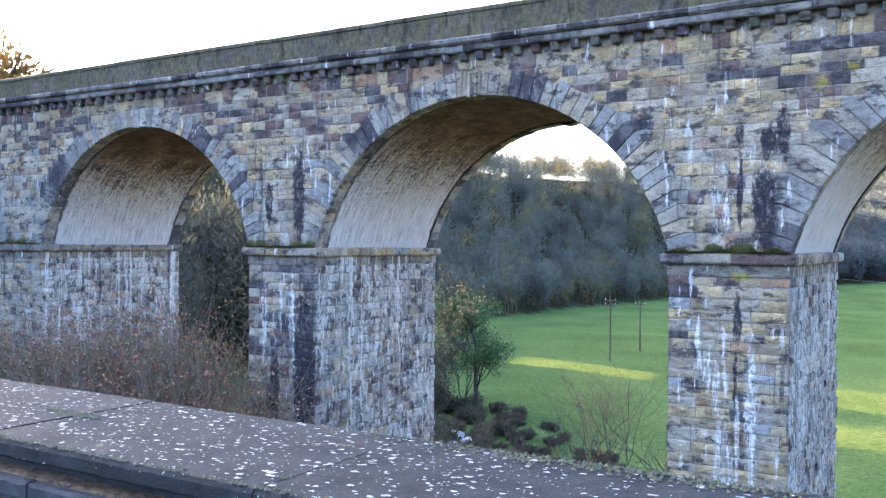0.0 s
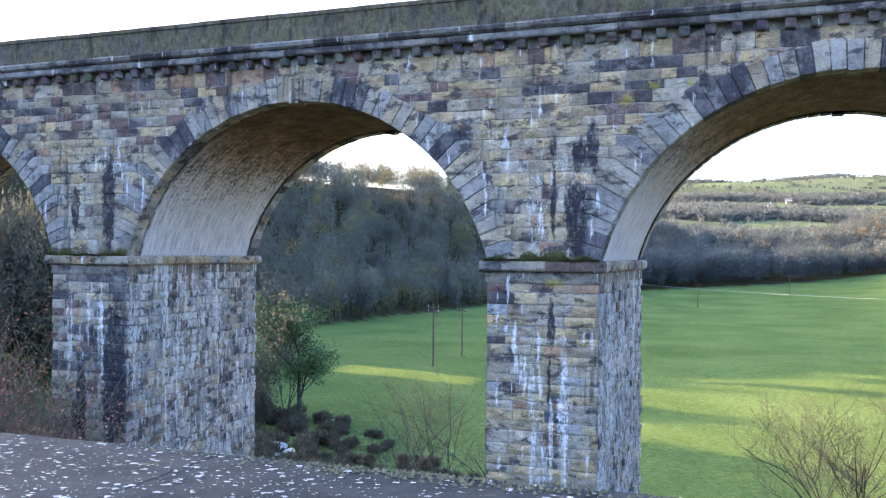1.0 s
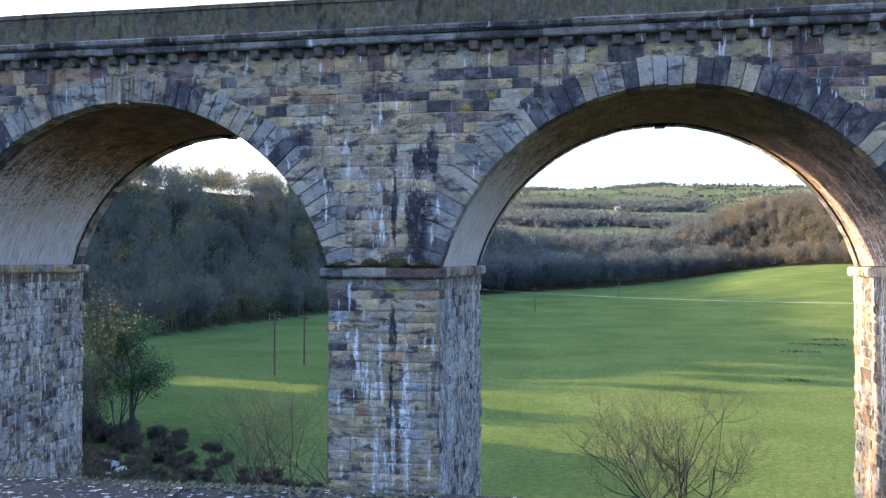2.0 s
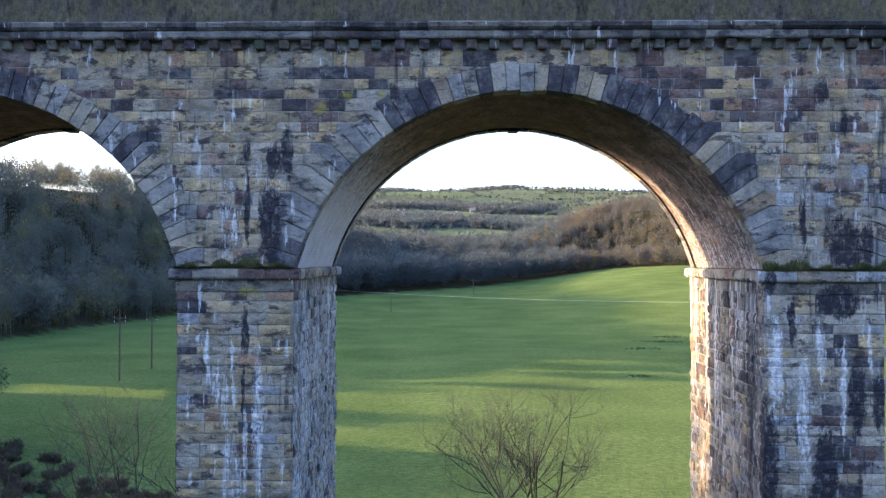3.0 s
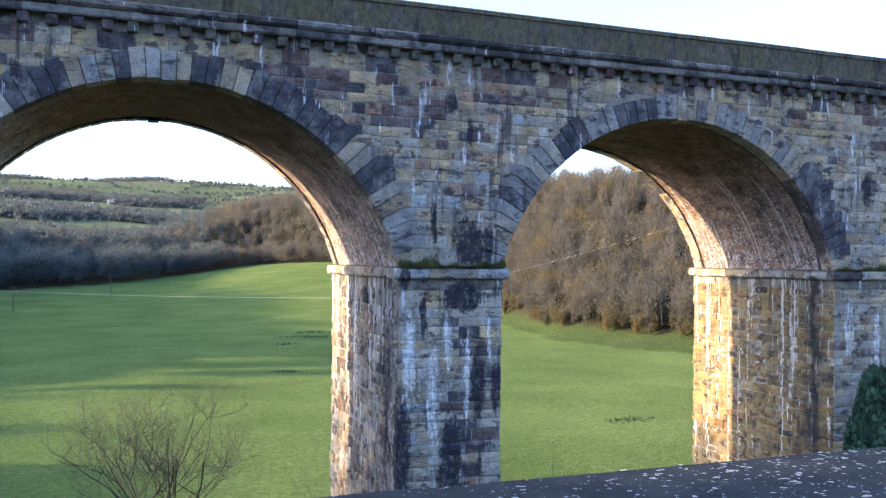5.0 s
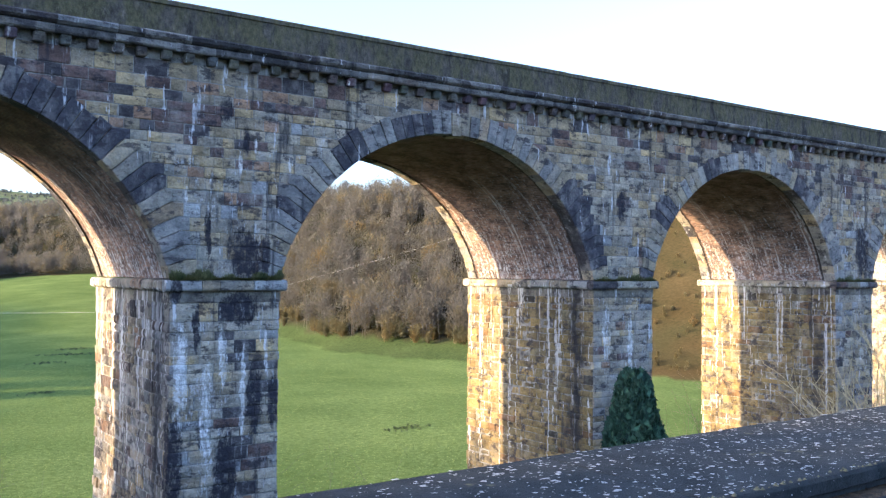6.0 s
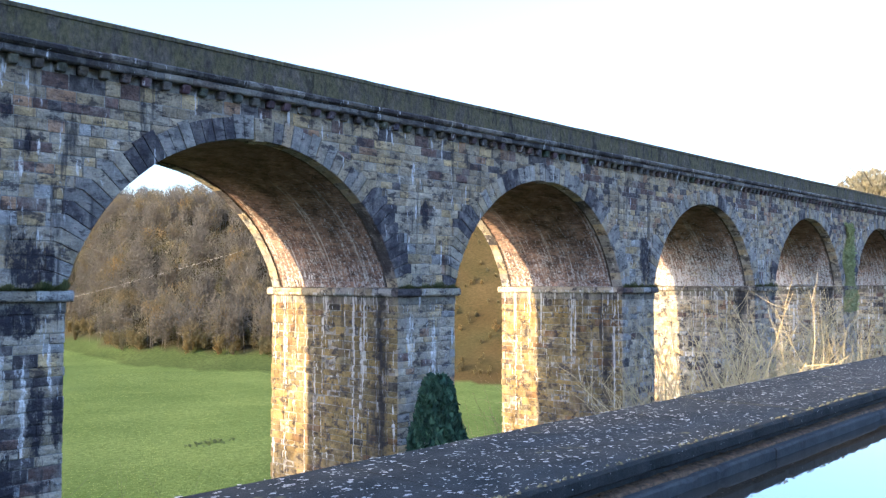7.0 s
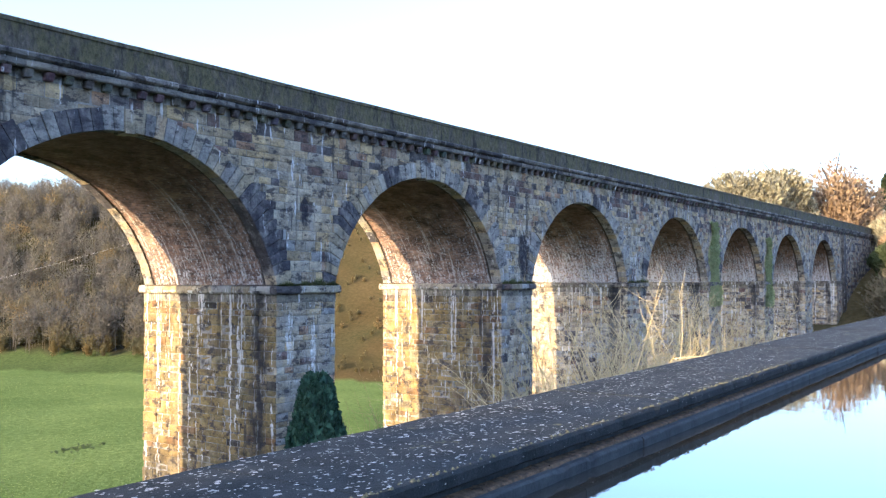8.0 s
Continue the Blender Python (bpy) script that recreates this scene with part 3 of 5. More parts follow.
def pier_x(p):
    return PITCH * (p + 0.5)


def lime_front(p, z):
    """Share of lime on a pier's front, each pier its own."""
    if p == 0:
        return 0.08 + 0.08 * (z < 14.5)
    return {-1: 0.42, 1: 0.5, 2: 0.45}.get(p, 0.35)


def kind_front(p, x):
    u = x - pier_x(p)
    if p == 0:
        return "tan"
    if p == 1:
        return "dark" if -0.2 < u < 1.3 else "grey"
    if p == -1:
        return "dark"
    return "grey"


def pier(p):
    cx, near = pier_x(p), p in NEAR_PIERS
    d = fall(cx)
    body = Soup()
    box_soup(body, cx - PIER_HALF + 0.015, cx + PIER_HALF - 0.015, PIER_FRONT + 0.018, BACK + 0.045, -2.0, SPRING - 0.02 + d)
    ob = body.make("pier", M_MORTAR, viaduct)
    far_stones = Soup()
    count = 0
    for za, zb in reversed(courses(-1.0, 17.08, 0.325)):
        zm, h = (za + zb) / 2 + d, zb - za
        for a, b in split(cx - PIER_HALF, cx + PIER_HALF, 0.66):
            xm = (a + b) / 2
            t = tone(kind_front(p, xm), lime_front(p, zm), xm, zm)
            single = near and zm > 10.8 and count < 300
            count += single
            stone_at(ob if single else far_stones, xm, PIER_FRONT, zm, b - a, h, 0, t)
        # palette by side; the -1 side's tint carries painted sun gold and shade
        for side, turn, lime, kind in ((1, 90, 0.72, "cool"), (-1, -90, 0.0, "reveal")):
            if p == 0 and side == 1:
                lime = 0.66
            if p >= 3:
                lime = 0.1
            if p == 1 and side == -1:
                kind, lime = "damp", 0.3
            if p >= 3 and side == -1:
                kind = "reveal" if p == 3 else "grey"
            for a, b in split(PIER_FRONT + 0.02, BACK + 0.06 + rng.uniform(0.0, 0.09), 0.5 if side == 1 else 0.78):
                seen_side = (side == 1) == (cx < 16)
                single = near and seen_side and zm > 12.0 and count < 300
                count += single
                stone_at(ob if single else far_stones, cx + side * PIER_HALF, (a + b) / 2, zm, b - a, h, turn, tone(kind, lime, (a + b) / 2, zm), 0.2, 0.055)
        for a, b in split(cx - PIER_HALF, cx + PIER_HALF, 0.9):
            stone_at(far_stones, (a + b) / 2, BACK + 0.06, zm, b - a, h, 180, tone("tan", 0.2))
    far_stones.make("masonry", M_STONE_JOINED, ob)["kind"] = "stuff"
    return ob


# impost: a plain band and a rounded moulding round each pier, shared by all
def ring_band(name, half, y0, y1, z0, z1, round_to):
    bm = bmesh.new()
    bmesh.ops.create_cube(bm, size=1.0, matrix=Matrix.LocRotScale((0, (y0 + y1) / 2, (z0 + z1) / 2), None, (2 * half, y1 - y0, z1 - z0)))
    if round_to:
        bmesh.ops.bevel(bm, geom=bm.edges[:], offset=round_to, segments=3, affect="EDGES", profile=0.6)
    me = bpy.data.meshes.new(name)
    bm.to_mesh(me)
    bm.free()
    at = me.color_attributes.new("tint", "FLOAT_COLOR", "POINT")
    at.data.foreach_set("color", np.tile((0.16, 0.145, 0.115, 0.25), (len(me.vertices), 1)).astype(np.float32).ravel())
    me.materials.append(M_STONE_JOINED)
    return me


IMPOST = ring_band("impost", PIER_HALF + 0.2, PIER_FRONT - 0.2, BACK + 0.26, 17.42, 17.77, 0.12)
BAND = ring_band("impost_band", PIER_HALF + 0.03, PIER_FRONT - 0.03, BACK + 0.09, 17.08, 17.43, 0.015)
CORE = ring_band("impost_core", PIER_HALF + 0.1, PIER_FRONT - 0.1, BACK + 0.16, 17.43, 17.72, 0.0)
bm = bmesh.new()
bmesh.ops.create_cube(bm, size=1.0)
bmesh.ops.bevel(bm, geom=[e for e in bm.edges if abs(e.verts[0].co.y + e.verts[1].co.y) > 0.9 and abs(e.verts[0].co.x - e.verts[1].co.x) > 0.5], offset=0.34, segments=4, affect="EDGES", profile=0.55)
IMPOST_STONE = bpy.data.meshes.new("impost_stone")
bm.to_mesh(IMPOST_STONE)
bm.free()
IMPOST_STONE.materials.append(M_STONE)
pier_of = {}
for p in range(-4, 9):
    pier_of[p] = pier(p)
    px, pd = pier_x(p), fall(pier_x(p))
    near = -2 < p < 4
    for me in (CORE if near else IMPOST, BAND):
        ob = new(me.name, me)
        ob.parent = pier_of[p]
        ob.location = (px, 0, pd)
    if near:
        outer = PIER_HALF + 0.2
        runs_of = [((a + b) / 2, PIER_FRONT, b - a, 0.0) for a, b in split(-outer, outer, 0.95)]
        for side in (-1, 1):
            runs_of += [(side * PIER_HALF, (a + b) / 2, b - a, side * math.pi / 2) for a, b in split(PIER_FRONT + 0.2, BACK + 0.26, 1.0)]
        for x, y, length, turn in runs_of:
            ob = new("impost_stone", IMPOST_STONE)
            ob.parent = pier_of[p]
            ob.location = (px + x, y, 17.595 + pd + rng.uniform(-0.012, 0.012))
            ob.rotation_euler, ob.scale = (0, 0, turn), (length - 0.016, 0.4 + rng.uniform(-0.02, 0.02), 0.35)
            ob.color = tone("grey" if turn else "dark", 0.35 if turn else 0.1, px + x, y)

# spandrels: coursed stone between the arch rings, up to the corbels
N_V = 47


def ring_depth(a):
    """Length of a voussoir by its angle from the crown: longest in the haunches."""
    q = abs(a) / ang0
    return 0.82 + 0.3 * q * q - 0.52 * max(0.0, q - 0.72) / 0.28


def ring_point(a, r):
    return r * math.sin(a), CENTRE + r * math.cos(a)


def ring_joint(j):
    return -ang0 + 2 * ang0 * j / N_V


# the courses take up the joints of the voussoirs as far up as these lie flat enough
TOP = 24.24
levels = [SPRING]
for j in range(N_V, N_V // 2, -1):
    a = ring_joint(j)
    z = ring_point(a, RAD + ring_depth(a))[1]
    if a > radians(40) and z > levels[-1] + 0.24:
        levels.append(z)
upper_beds = courses(levels[-1], TOP, 0.325)
beds = list(zip(levels, levels[1:])) + upper_beds
for p in range(-4, 9):
    cx, near = pier_x(p), p in NEAR_PIERS
    plate = Soup()
    box_soup(plate, cx - 0.4, cx + 0.4, FRONT + 0.06, FRONT + 0.2, SPRING - 0.1, TOP, drop=fall)
    ob = plate.make("spandrel", M_MORTAR, viaduct)
    rest = Soup()
    count = 0
    for za, zb in reversed(beds):
        zm, h = (za + zb) / 2, zb - za
        r = RAD + 0.42
        u = math.sqrt(max(r * r - (zm - CENTRE) ** 2, 0.0)) if zm < CENTRE + r else 0.0
        u = min(u, PITCH / 2 - 0.3)
        a0, b0 = max(cx - PITCH / 2 + u, X_LEFT - 8.6), min(cx + PITCH / 2 - u, X_RIGHT + 8.6)
        for a, b in split(a0, b0, 0.62 if zm < 22 else 0.68):
            xm = (a + b) / 2
            q = xm - cx
            lime = (0.26 if p < 3 else 0.4) + (0.16 if zm < 21.8 and abs(q) < 3 else -0.16)
            kind = "upper" if zm > 22.4 - 1.0 * noise.noise((xm * 0.2, 0, 6)) else ("tan" if p == 0 and abs(q) < 2.4 or zm > 21.2 else "grey")
            single = near and count < 300
            count += single
            stone_at(ob if single else rest, xm, FRONT, zm + fall(xm), b - a, h, 0, tone(kind, lime, xm, zm), 0.13, 0.018)
    if rest.v:
        rest.make("masonry", M_STONE_JOINED, ob)["kind"] = "stuff"

# arch rings of long voussoirs, one mesh for each place in the ring; low down their tails turn level with the courses
ring_meshes = []
for i in range(N_V):
    r = random.Random(100 + i)
    a0, a1 = ring_joint(i) + 0.0013, ring_joint(i + 1) - 0.0013
    key = i == N_V // 2
    mid = (a0 + a1) / 2
    ri = RAD - (0.07 if key else r.uniform(0, 0.02))
    face = [ring_point(a0, ri), ring_point(a1, ri)]
    if abs(mid) > radians(40):
        ends = [ring_point(a, RAD + ring_depth(a)) for a in (a1, a0)]
        far_x = max(abs(e[0]) for e in ends) + r.uniform(0.02, 0.32)
        far_x = math.copysign(min(far_x, PITCH / 2 - 0.45), mid)
        face += [ends[0], (far_x, ends[0][1]), (far_x, ends[1][1]), ends[1]]
    else:
        ro = RAD + ring_depth(mid) + r.uniform(-0.12, 0.14) + (0.06 if key else 0)
        face += [ring_point(a1, ro), ring_point(a0, ro)]
    mx, mz = (sum(q[e] for q in face) / len(face) for e in (0, 1))
    y0, y1 = FRONT - 0.055 - r.uniform(0, 0.03) - (0.04 if key else 0), FRONT + 0.55
    v = [(mx + (x - mx) * f, y, mz + (z - mz) * f) for y, f in ((y0, 0.955), (y0 + 0.03, 1.0), (y1, 1.0)) for x, z in face]
    v.append((mx + r.uniform(-0.05, 0.05), y0 - r.uniform(0, 0.025), mz + r.uniform(-0.05, 0.05)))
    c = len(face)
    f = [(j, (j + 1) % c, 3 * c) for j in range(c)] + [(b + j, b + c + j, b + c + (j + 1) % c, b + (j + 1) % c) for b in (0, c) for j in range(c)]
    me = bpy.data.meshes.new("voussoir")
    me.from_pydata(v, [], f)
    me.materials.append(M_STONE)
    ring_meshes.append(me)
VT = [(0.29, 0.245, 0.165), (0.265, 0.24, 0.19), (0.245, 0.237, 0.215), (0.055, 0.053, 0.062), (0.19, 0.183, 0.172), (0.29, 0.225, 0.145)]
for k in BAYS:
    cx = PITCH * k
    # brick barrel, courses along its length
    us = np.linspace(-ang0, ang0, 45)
    R = RAD + 0.05
    ys = [FRONT + 0.45, BACK - 0.45]
    verts, tint = [], []
    for a in us:
        for y in ys:
            verts.append((cx + R * math.sin(a), y, CENTRE + R * math.cos(a) + fall(cx)))
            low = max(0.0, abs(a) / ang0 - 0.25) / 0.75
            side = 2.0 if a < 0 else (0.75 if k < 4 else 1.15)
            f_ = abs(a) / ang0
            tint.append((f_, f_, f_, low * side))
    faces = [(2 * i, 2 * i + 1, 2 * i + 3, 2 * i + 2) for i in range(44)]
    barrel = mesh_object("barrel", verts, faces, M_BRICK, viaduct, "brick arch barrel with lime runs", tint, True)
    uvl = barrel.data.uv_layers.new(name="UVMap")
    for poly in barrel.data.polygons:
        for li, vi in zip(poly.loop_indices, poly.vertices):
            uvl.data[li].uv = (verts[vi][1] + 3.1 * k, us[vi // 2] * R)
    for i in range(2 * N_V):
        ob = new("voussoir", ring_meshes[i % N_V])
        ob.parent = barrel
        ob.location = (cx, 0, fall(cx))
        if i >= N_V:  # the same ring on the far face
            ob.location, ob.rotation_euler = (cx, FRONT + BACK, fall(cx)), (0, 0, math.pi)
        sooty = noise.noise((k * 5.3, i * 0.23, 1.0)) > 0.26
        c = VT[3] if sooty else rng.choices(VT, (6, 6, 7, 0.5, 4, 2))[0]
        s = rng.uniform(0.85, 1.18)
        ob.color = (c[0] * s, c[1] * s, c[2] * s, rng.uniform(0.05, 0.42))

# back spandrel face and deck
tail = Soup()
box_soup(tail, ABUT_L, ABUT_R, FRONT + 0.3, BACK - 0.1, 24.3, 24.95, drop=fall)
tail.make("deck", M_MORTAR, viaduct)

# corbels, cornice slabs and parapet
s = Soup()
box_soup(s, ABUT_L, ABUT_R, FRONT + 0.02, FRONT + 0.3, 24.2, 24.98, drop=fall)
cornice = s.make("cornice", M_MORTAR, viaduct)
bm = bmesh.new()
bmesh.ops.create_cube(bm, size=1.0, matrix=Matrix.LocRotScale((0, -0.12, 0.14), None, (0.30, 0.30, 0.27)))
low_front = [v for v in bm.verts if v.co.y < -0.2 and v.co.z < 0.1]
for v in low_front:
    v.co.y += 0.1
bmesh.ops.bevel(bm, geom=bm.edges[:], offset=0.03, segments=1, affect="EDGES")
CORBEL = bpy.data.meshes.new("corbel")
bm.to_mesh(CORBEL)
bm.free()
CORBEL.materials.append(M_STONE)
CORBEL_V = np.array([v.co[:] for v in CORBEL.vertices])
CORBEL_F = [tuple(q.vertices) for q in CORBEL.polygons]
far_corbels = Soup()
x = ABUT_L
while x < ABUT_R - 4:
    c = tuple(rng.uniform(0.8, 1.25) * q for q in (0.1, 0.088, 0.08)) + (0.1,)
    if -34 < x < 62:
        ob = new("corbel", CORBEL)
        ob.parent = cornice
        ob.location, ob.color = (x + rng.uniform(-0.03, 0.03), FRONT, 24.22 + fall(x)), c
    else:
        far_corbels.add(CORBEL_V + (x, FRONT, 24.22 + fall(x)), CORBEL_F, c)
    x += 0.69
far_corbels.make("far_corbel", M_STONE_JOINED, cornice)["kind"] = "stuff"


def slab_profile(s, x0, x1, prof, tint):
    n = len(prof)
    v = [(x0, FRONT + y, z + fall(x0)) for y, z in prof] + [(x1, FRONT + y, z + fall(x1)) for y, z in prof]
    f = [(i, n + i, n + (i + 1) % n, (i + 1) % n) for i in range(n)] + [tuple(range(n)), tuple(range(2 * n - 1, n - 1, -1))]
    s.add(v, f, tint)


LOWER = [(0.3, 24.50), (-0.30, 24.50), (-0.34, 24.55), (-0.34, 24.68), (-0.28, 24.74), (0.3, 24.74)]
UPPER = [(0.3, 24.745), (-0.33, 24.745), (-0.42, 24.82), (-0.44, 24.93), (-0.37, 24.99), (-0.02, 25.04), (0.3, 25.04)]
PARA = [(0.42, 25.0), (-0.06, 25.0), (-0.05, 25.86), (-0.09, 25.88), (-0.08, 26.0), (0.0, 26.05), (0.42, 26.05)]
rest = {"cornice_slab": Soup(), "parapet_stone": Soup()}
for prof, mean, name, mat in ((LOWER, 1.1, "cornice_slab", M_STONE_JOINED), (UPPER, 1.25, "cornice_slab", M_STONE_JOINED), (PARA, 2.6, "parapet_stone", M_PARAPET)):
    for a, b in split(ABUT_L, ABUT_R, mean):
        dz = rng.uniform(-0.012, 0.012)
        pr = [(y - rng.uniform(0, 0.012), z + dz) for y, z in prof]
        t = tone("dark", 0.12)
        g = sum(t[:3]) / 3
        t = tuple(0.56 * (g + 0.35 * (q - g)) for q in t[:3]) + (t[3],)
        one = Soup() if -32 < a < 62 else rest[name]
        slab_profile(one, a + 0.003, b - 0.003, pr, t)
        if one is not rest[name]:
            one.make(name, mat, cornice)
for name, s in rest.items():
    s.make("far_" + name, M_STONE_JOINED if name == "cornice_slab" else M_PARAPET, cornice)["kind"] = "stuff"
back_par = Soup()
box_soup(back_par, ABUT_L, ABUT_R, BACK - 0.4, BACK + 0.1, 24.2, 26.0, drop=fall)
back_par.make("back_parapet", M_PARAPET, viaduct)

# abutments: solid ends with a pilaster each
for a, b, name in ((X_RIGHT + PIER_HALF, ABUT_R, "abutment"), (ABUT_L, X_LEFT - PIER_HALF, "abutment")):
    s = Soup()
    box_soup(s, a, b, FRONT + 0.06, BACK, 4.0, 24.5, drop=fall)
    ob = s.make(name, M_MORTAR, viaduct)
    far = Soup()
    for za, zb in courses(8.0, TOP, 0.36):
        for p0, p1 in split(a, b, 0.8):
            stone_at(far, (p0 + p1) / 2, FRONT, (za + zb) / 2 + fall(p0), p1 - p0, zb - za, 0, tone("dark", 0.15))
    pil = a + 0.2 if a > 0 else b - 1.6
    box_soup(far, pil, pil + 1.4, FRONT - 0.35, FRONT + 0.1, 6.0, 24.2, (0.07, 0.065, 0.06, 0.1), drop=fall)
    far.make("masonry", M_STONE_JOINED, ob)["kind"] = "stuff"

# ---- the canal in front: lichened coping, kerb, water, towpath ----
LINE = 0.010  # the canal's line against the viaduct's


def canal_y(x, y):
    return y + LINE * (x - 16.0)


COP_TOP, WATER = 16.40, 16.025
C_IN, C_OUT = 4.13, 6.0
aqueduct = tagged(empty("aqueduct"), "low stone aqueduct wall with wide lichened coping flags", "aqueduct wall")


def canal_run(s, x0, x1, prof, tint=None):
    n = len(prof)
    v = [(x0, canal_y(x0, y), z) for y, z in prof] + [(x1, canal_y(x1, y), z) for y, z in prof]
    s.add(v, [(i, n + i, n + (i + 1) % n, (i + 1) % n) for i in range(n)] + [tuple(range(n)), tuple(range(2 * n - 1, n - 1, -1))], tint)


joints = [-70.0]
r = random.Random(3)
while joints[-1] < 170:
    joints.append(joints[-1] + r.uniform(2.2, 3.6))
joints = sorted([j for j in joints if abs(j - 11.25) > 1.6] + [11.25])
flags = []
for a, b in zip(joints, joints[1:]):
    s = Soup()
    dz = r.uniform(-0.008, 0.008)
    prof = [(C_IN + 0.02, COP_TOP - 0.14), (C_IN, COP_TOP - 0.12), (C_IN, COP_TOP - 0.025), (C_IN + 0.03, COP_TOP), (C_OUT - 0.03, COP_TOP), (C_OUT, COP_TOP - 0.03), (C_OUT, COP_TOP - 0.2), (C_IN + 0.3, COP_TOP - 0.2)]
    step = 0.09 if -4 < b < 34 else (0.3 if -10 < b < 70 else 3.0)
    m = max(1, int((b - a) / step))
    xs = [a + 0.008 + (b - a - 0.016) * i / m for i in range(m + 1)]
    k = len(prof)
    vv = []
    for x in xs:
        # chipped inner arris, a little wavy top
        chip = 0.02 * noise.noise((x * 3.1, 0, 2)) + 0.028 * abs(noise.noise((x * 9.0, 5, 0))) + (0.035 if noise.noise((x * 2.3, 9, 0)) > 0.42 else 0)
        for i, (y, z) in enumerate(prof):
            y += chip if i in (2, 3) else (0.6 * chip if i < 2 else 0)
            z += dz + (-0.5 * chip if i == 2 else 0) + 0.006 * noise.noise((x * 1.7, y * 2, 3))
            vv.append((x, canal_y(x, y), z))
    ff = [(j * k + i, (j + 1) * k + i, (j + 1) * k + (i + 1) % k, j * k + (i + 1) % k) for j in range(m) for i in range(k)]
    s.add(vv, ff + [tuple(range(k)), tuple(range(len(vv) - 1, len(vv) - k - 1, -1))])
    s.make("coping_flag", M_COPING, aqueduct)
s = Soup()
canal_run(s, -70, 170, [(C_IN + 0.12, 12.0), (C_IN + 0.12, COP_TOP - 0.13), (C_OUT - 0.15, COP_TOP - 0.13), (C_OUT - 0.15, 0.0), (C_IN + 0.12, 0.0)])
s.make("aqueduct_wall", M_KERB, aqueduct)
kj = [-70.0]
while kj[-1] < 170:
    kj.append(kj[-1] + r.uniform(2.6, 4.8))
for a, b in zip(kj, kj[1:]):
    s = Soup()
    o = r.uniform(-0.015, 0.015)
    m = max(1, int((b - a) / (0.12 if -4 < a < 34 else 1.0)))
    top = r.uniform(-0.012, 0.008)
    vv = []
    for i in range(m + 1):
        x = a + 0.006 + (b - a - 0.012) * i / m
        c = 0.02 * abs(noise.noise((x * 5.0, 1, 7))) + 0.012 * noise.noise((x * 1.3, 2, 7)) + (0.03 if noise.noise((x * 2.9, 4, 4)) > 0.4 else 0)
        vv.extend([(x, canal_y(x, y + o), z) for y, z in ((4.02, 15.5), (4.015 + 0.4 * c, 16.125 + top - c), (4.03 + c, 16.145 + top - 0.3 * c), (4.3, 16.15 + top), (4.3, 15.5))])
    fc = [(5 * i + j, 5 * i + 5 + j, 5 * i + 5 + (j + 1) % 5, 5 * i + (j + 1) % 5) for i in range(m) for j in range(5)]
    s.add(vv, fc + [(0, 1, 2, 3, 4), tuple(range(5 * m + 4, 5 * m - 1, -1))])
    s.make("kerb_stone", M_KERB, aqueduct)
s = Soup()
canal_run(s, -70, 170, [(4.10, 16.13), (4.12, 16.165), (4.26, 16.18), (4.26, 16.13)])
rg = random.Random(31)
for _ in range(2600):  # fallen leaves and grit on the ledge
    x = rg.choice((rg.uniform(3, 16), rg.uniform(8, 40)))
    y, z = 4.06 + 0.2 * rg.random(), 16.16 + 0.03 * rg.random()
    a, q = rg.uniform(0, 6.28), rg.uniform(0.008, 0.03)
    c1, s1, w1 = math.cos(a) * q, math.sin(a) * q, rg.uniform(0.3, 0.7)
    s.add([(x - c1, canal_y(x, y - s1), z), (x + s1 * w1, canal_y(x, y - c1 * w1), z + rg.uniform(0, 0.012)), (x + c1, canal_y(x, y + s1), z + rg.uniform(0, 0.02)), (x - s1 * w1, canal_y(x, y + c1 * w1), z)], [(0, 1, 2, 3)])
s.make("leaf_litter", M_SILT, aqueduct)["kind"] = "stuff"

s = Soup()
canal_run(s, -70, 170, [(0.75, WATER - 0.01), (0.75, WATER), (4.2, WATER), (4.2, WATER - 0.01)])
tagged(s.make("water", M_WATER), "still canal water mirroring the pale sky", "water", kind="structure")
s = Soup()
canal_run(s, -70, 170, [(-2.6, 0.0), (-2.6, 16.3), (0.6, 16.3), (0.75, 16.25), (0.75, 0.0)])
tagged(s.make("towpath", M_PATH), "gravel towpath beside the canal", "path", kind="structure")

# ---- the land: one sheet, from under the canal to the hills ----
# azimuth from straight ahead (left is positive), distance of the meadow's edge, rise of the skyline as a slope
EDGE = [(180, 120, 0.14), (100, 110, 0.14), (74, 230, 0.03), (68, 130, 0.06), (61, 110, 0.07), (57, 200, 0.03), (53, 270, 0.02), (49.5, 170, 0.13), (40, 180, 0.13), (34, 215, 0.095), (28, 225, 0.075), (20, 285, 0.068), (14, 350, 0.03), (8.6, 400, 0.022), (5.5, 425, 0.008), (0, 465, 0.004), (-4, 530, 0.016), (-7, 570, 0.04), (-9, 580, 0.052), (-14, 540, 0.06), (-22, 280, 0.07), (-28, 205, 0.068), (-32, 190, 0.076), (-45, 165, 0.088), (-60, 150, 0.07), (-68, 150, 0.04), (-100, 130, 0.04), (-180, 120, 0.14)]
EX, EY = 15.5, 0.0


def lerp_edge(az):
    for (a, e, t), (a2, e2, t2) in zip(EDGE, EDGE[1:]):
        if a >= az >= a2:
            w = (a - az) / (a - a2)
            return e + (e2 - e) * w, t + (t2 - t) * w
    return EDGE[-1][1:]


def smooth(a, b, x):
    t = max(0.0, min(1.0, (x - a) / (b - a)))
    return t * t * (3 - 2 * t)


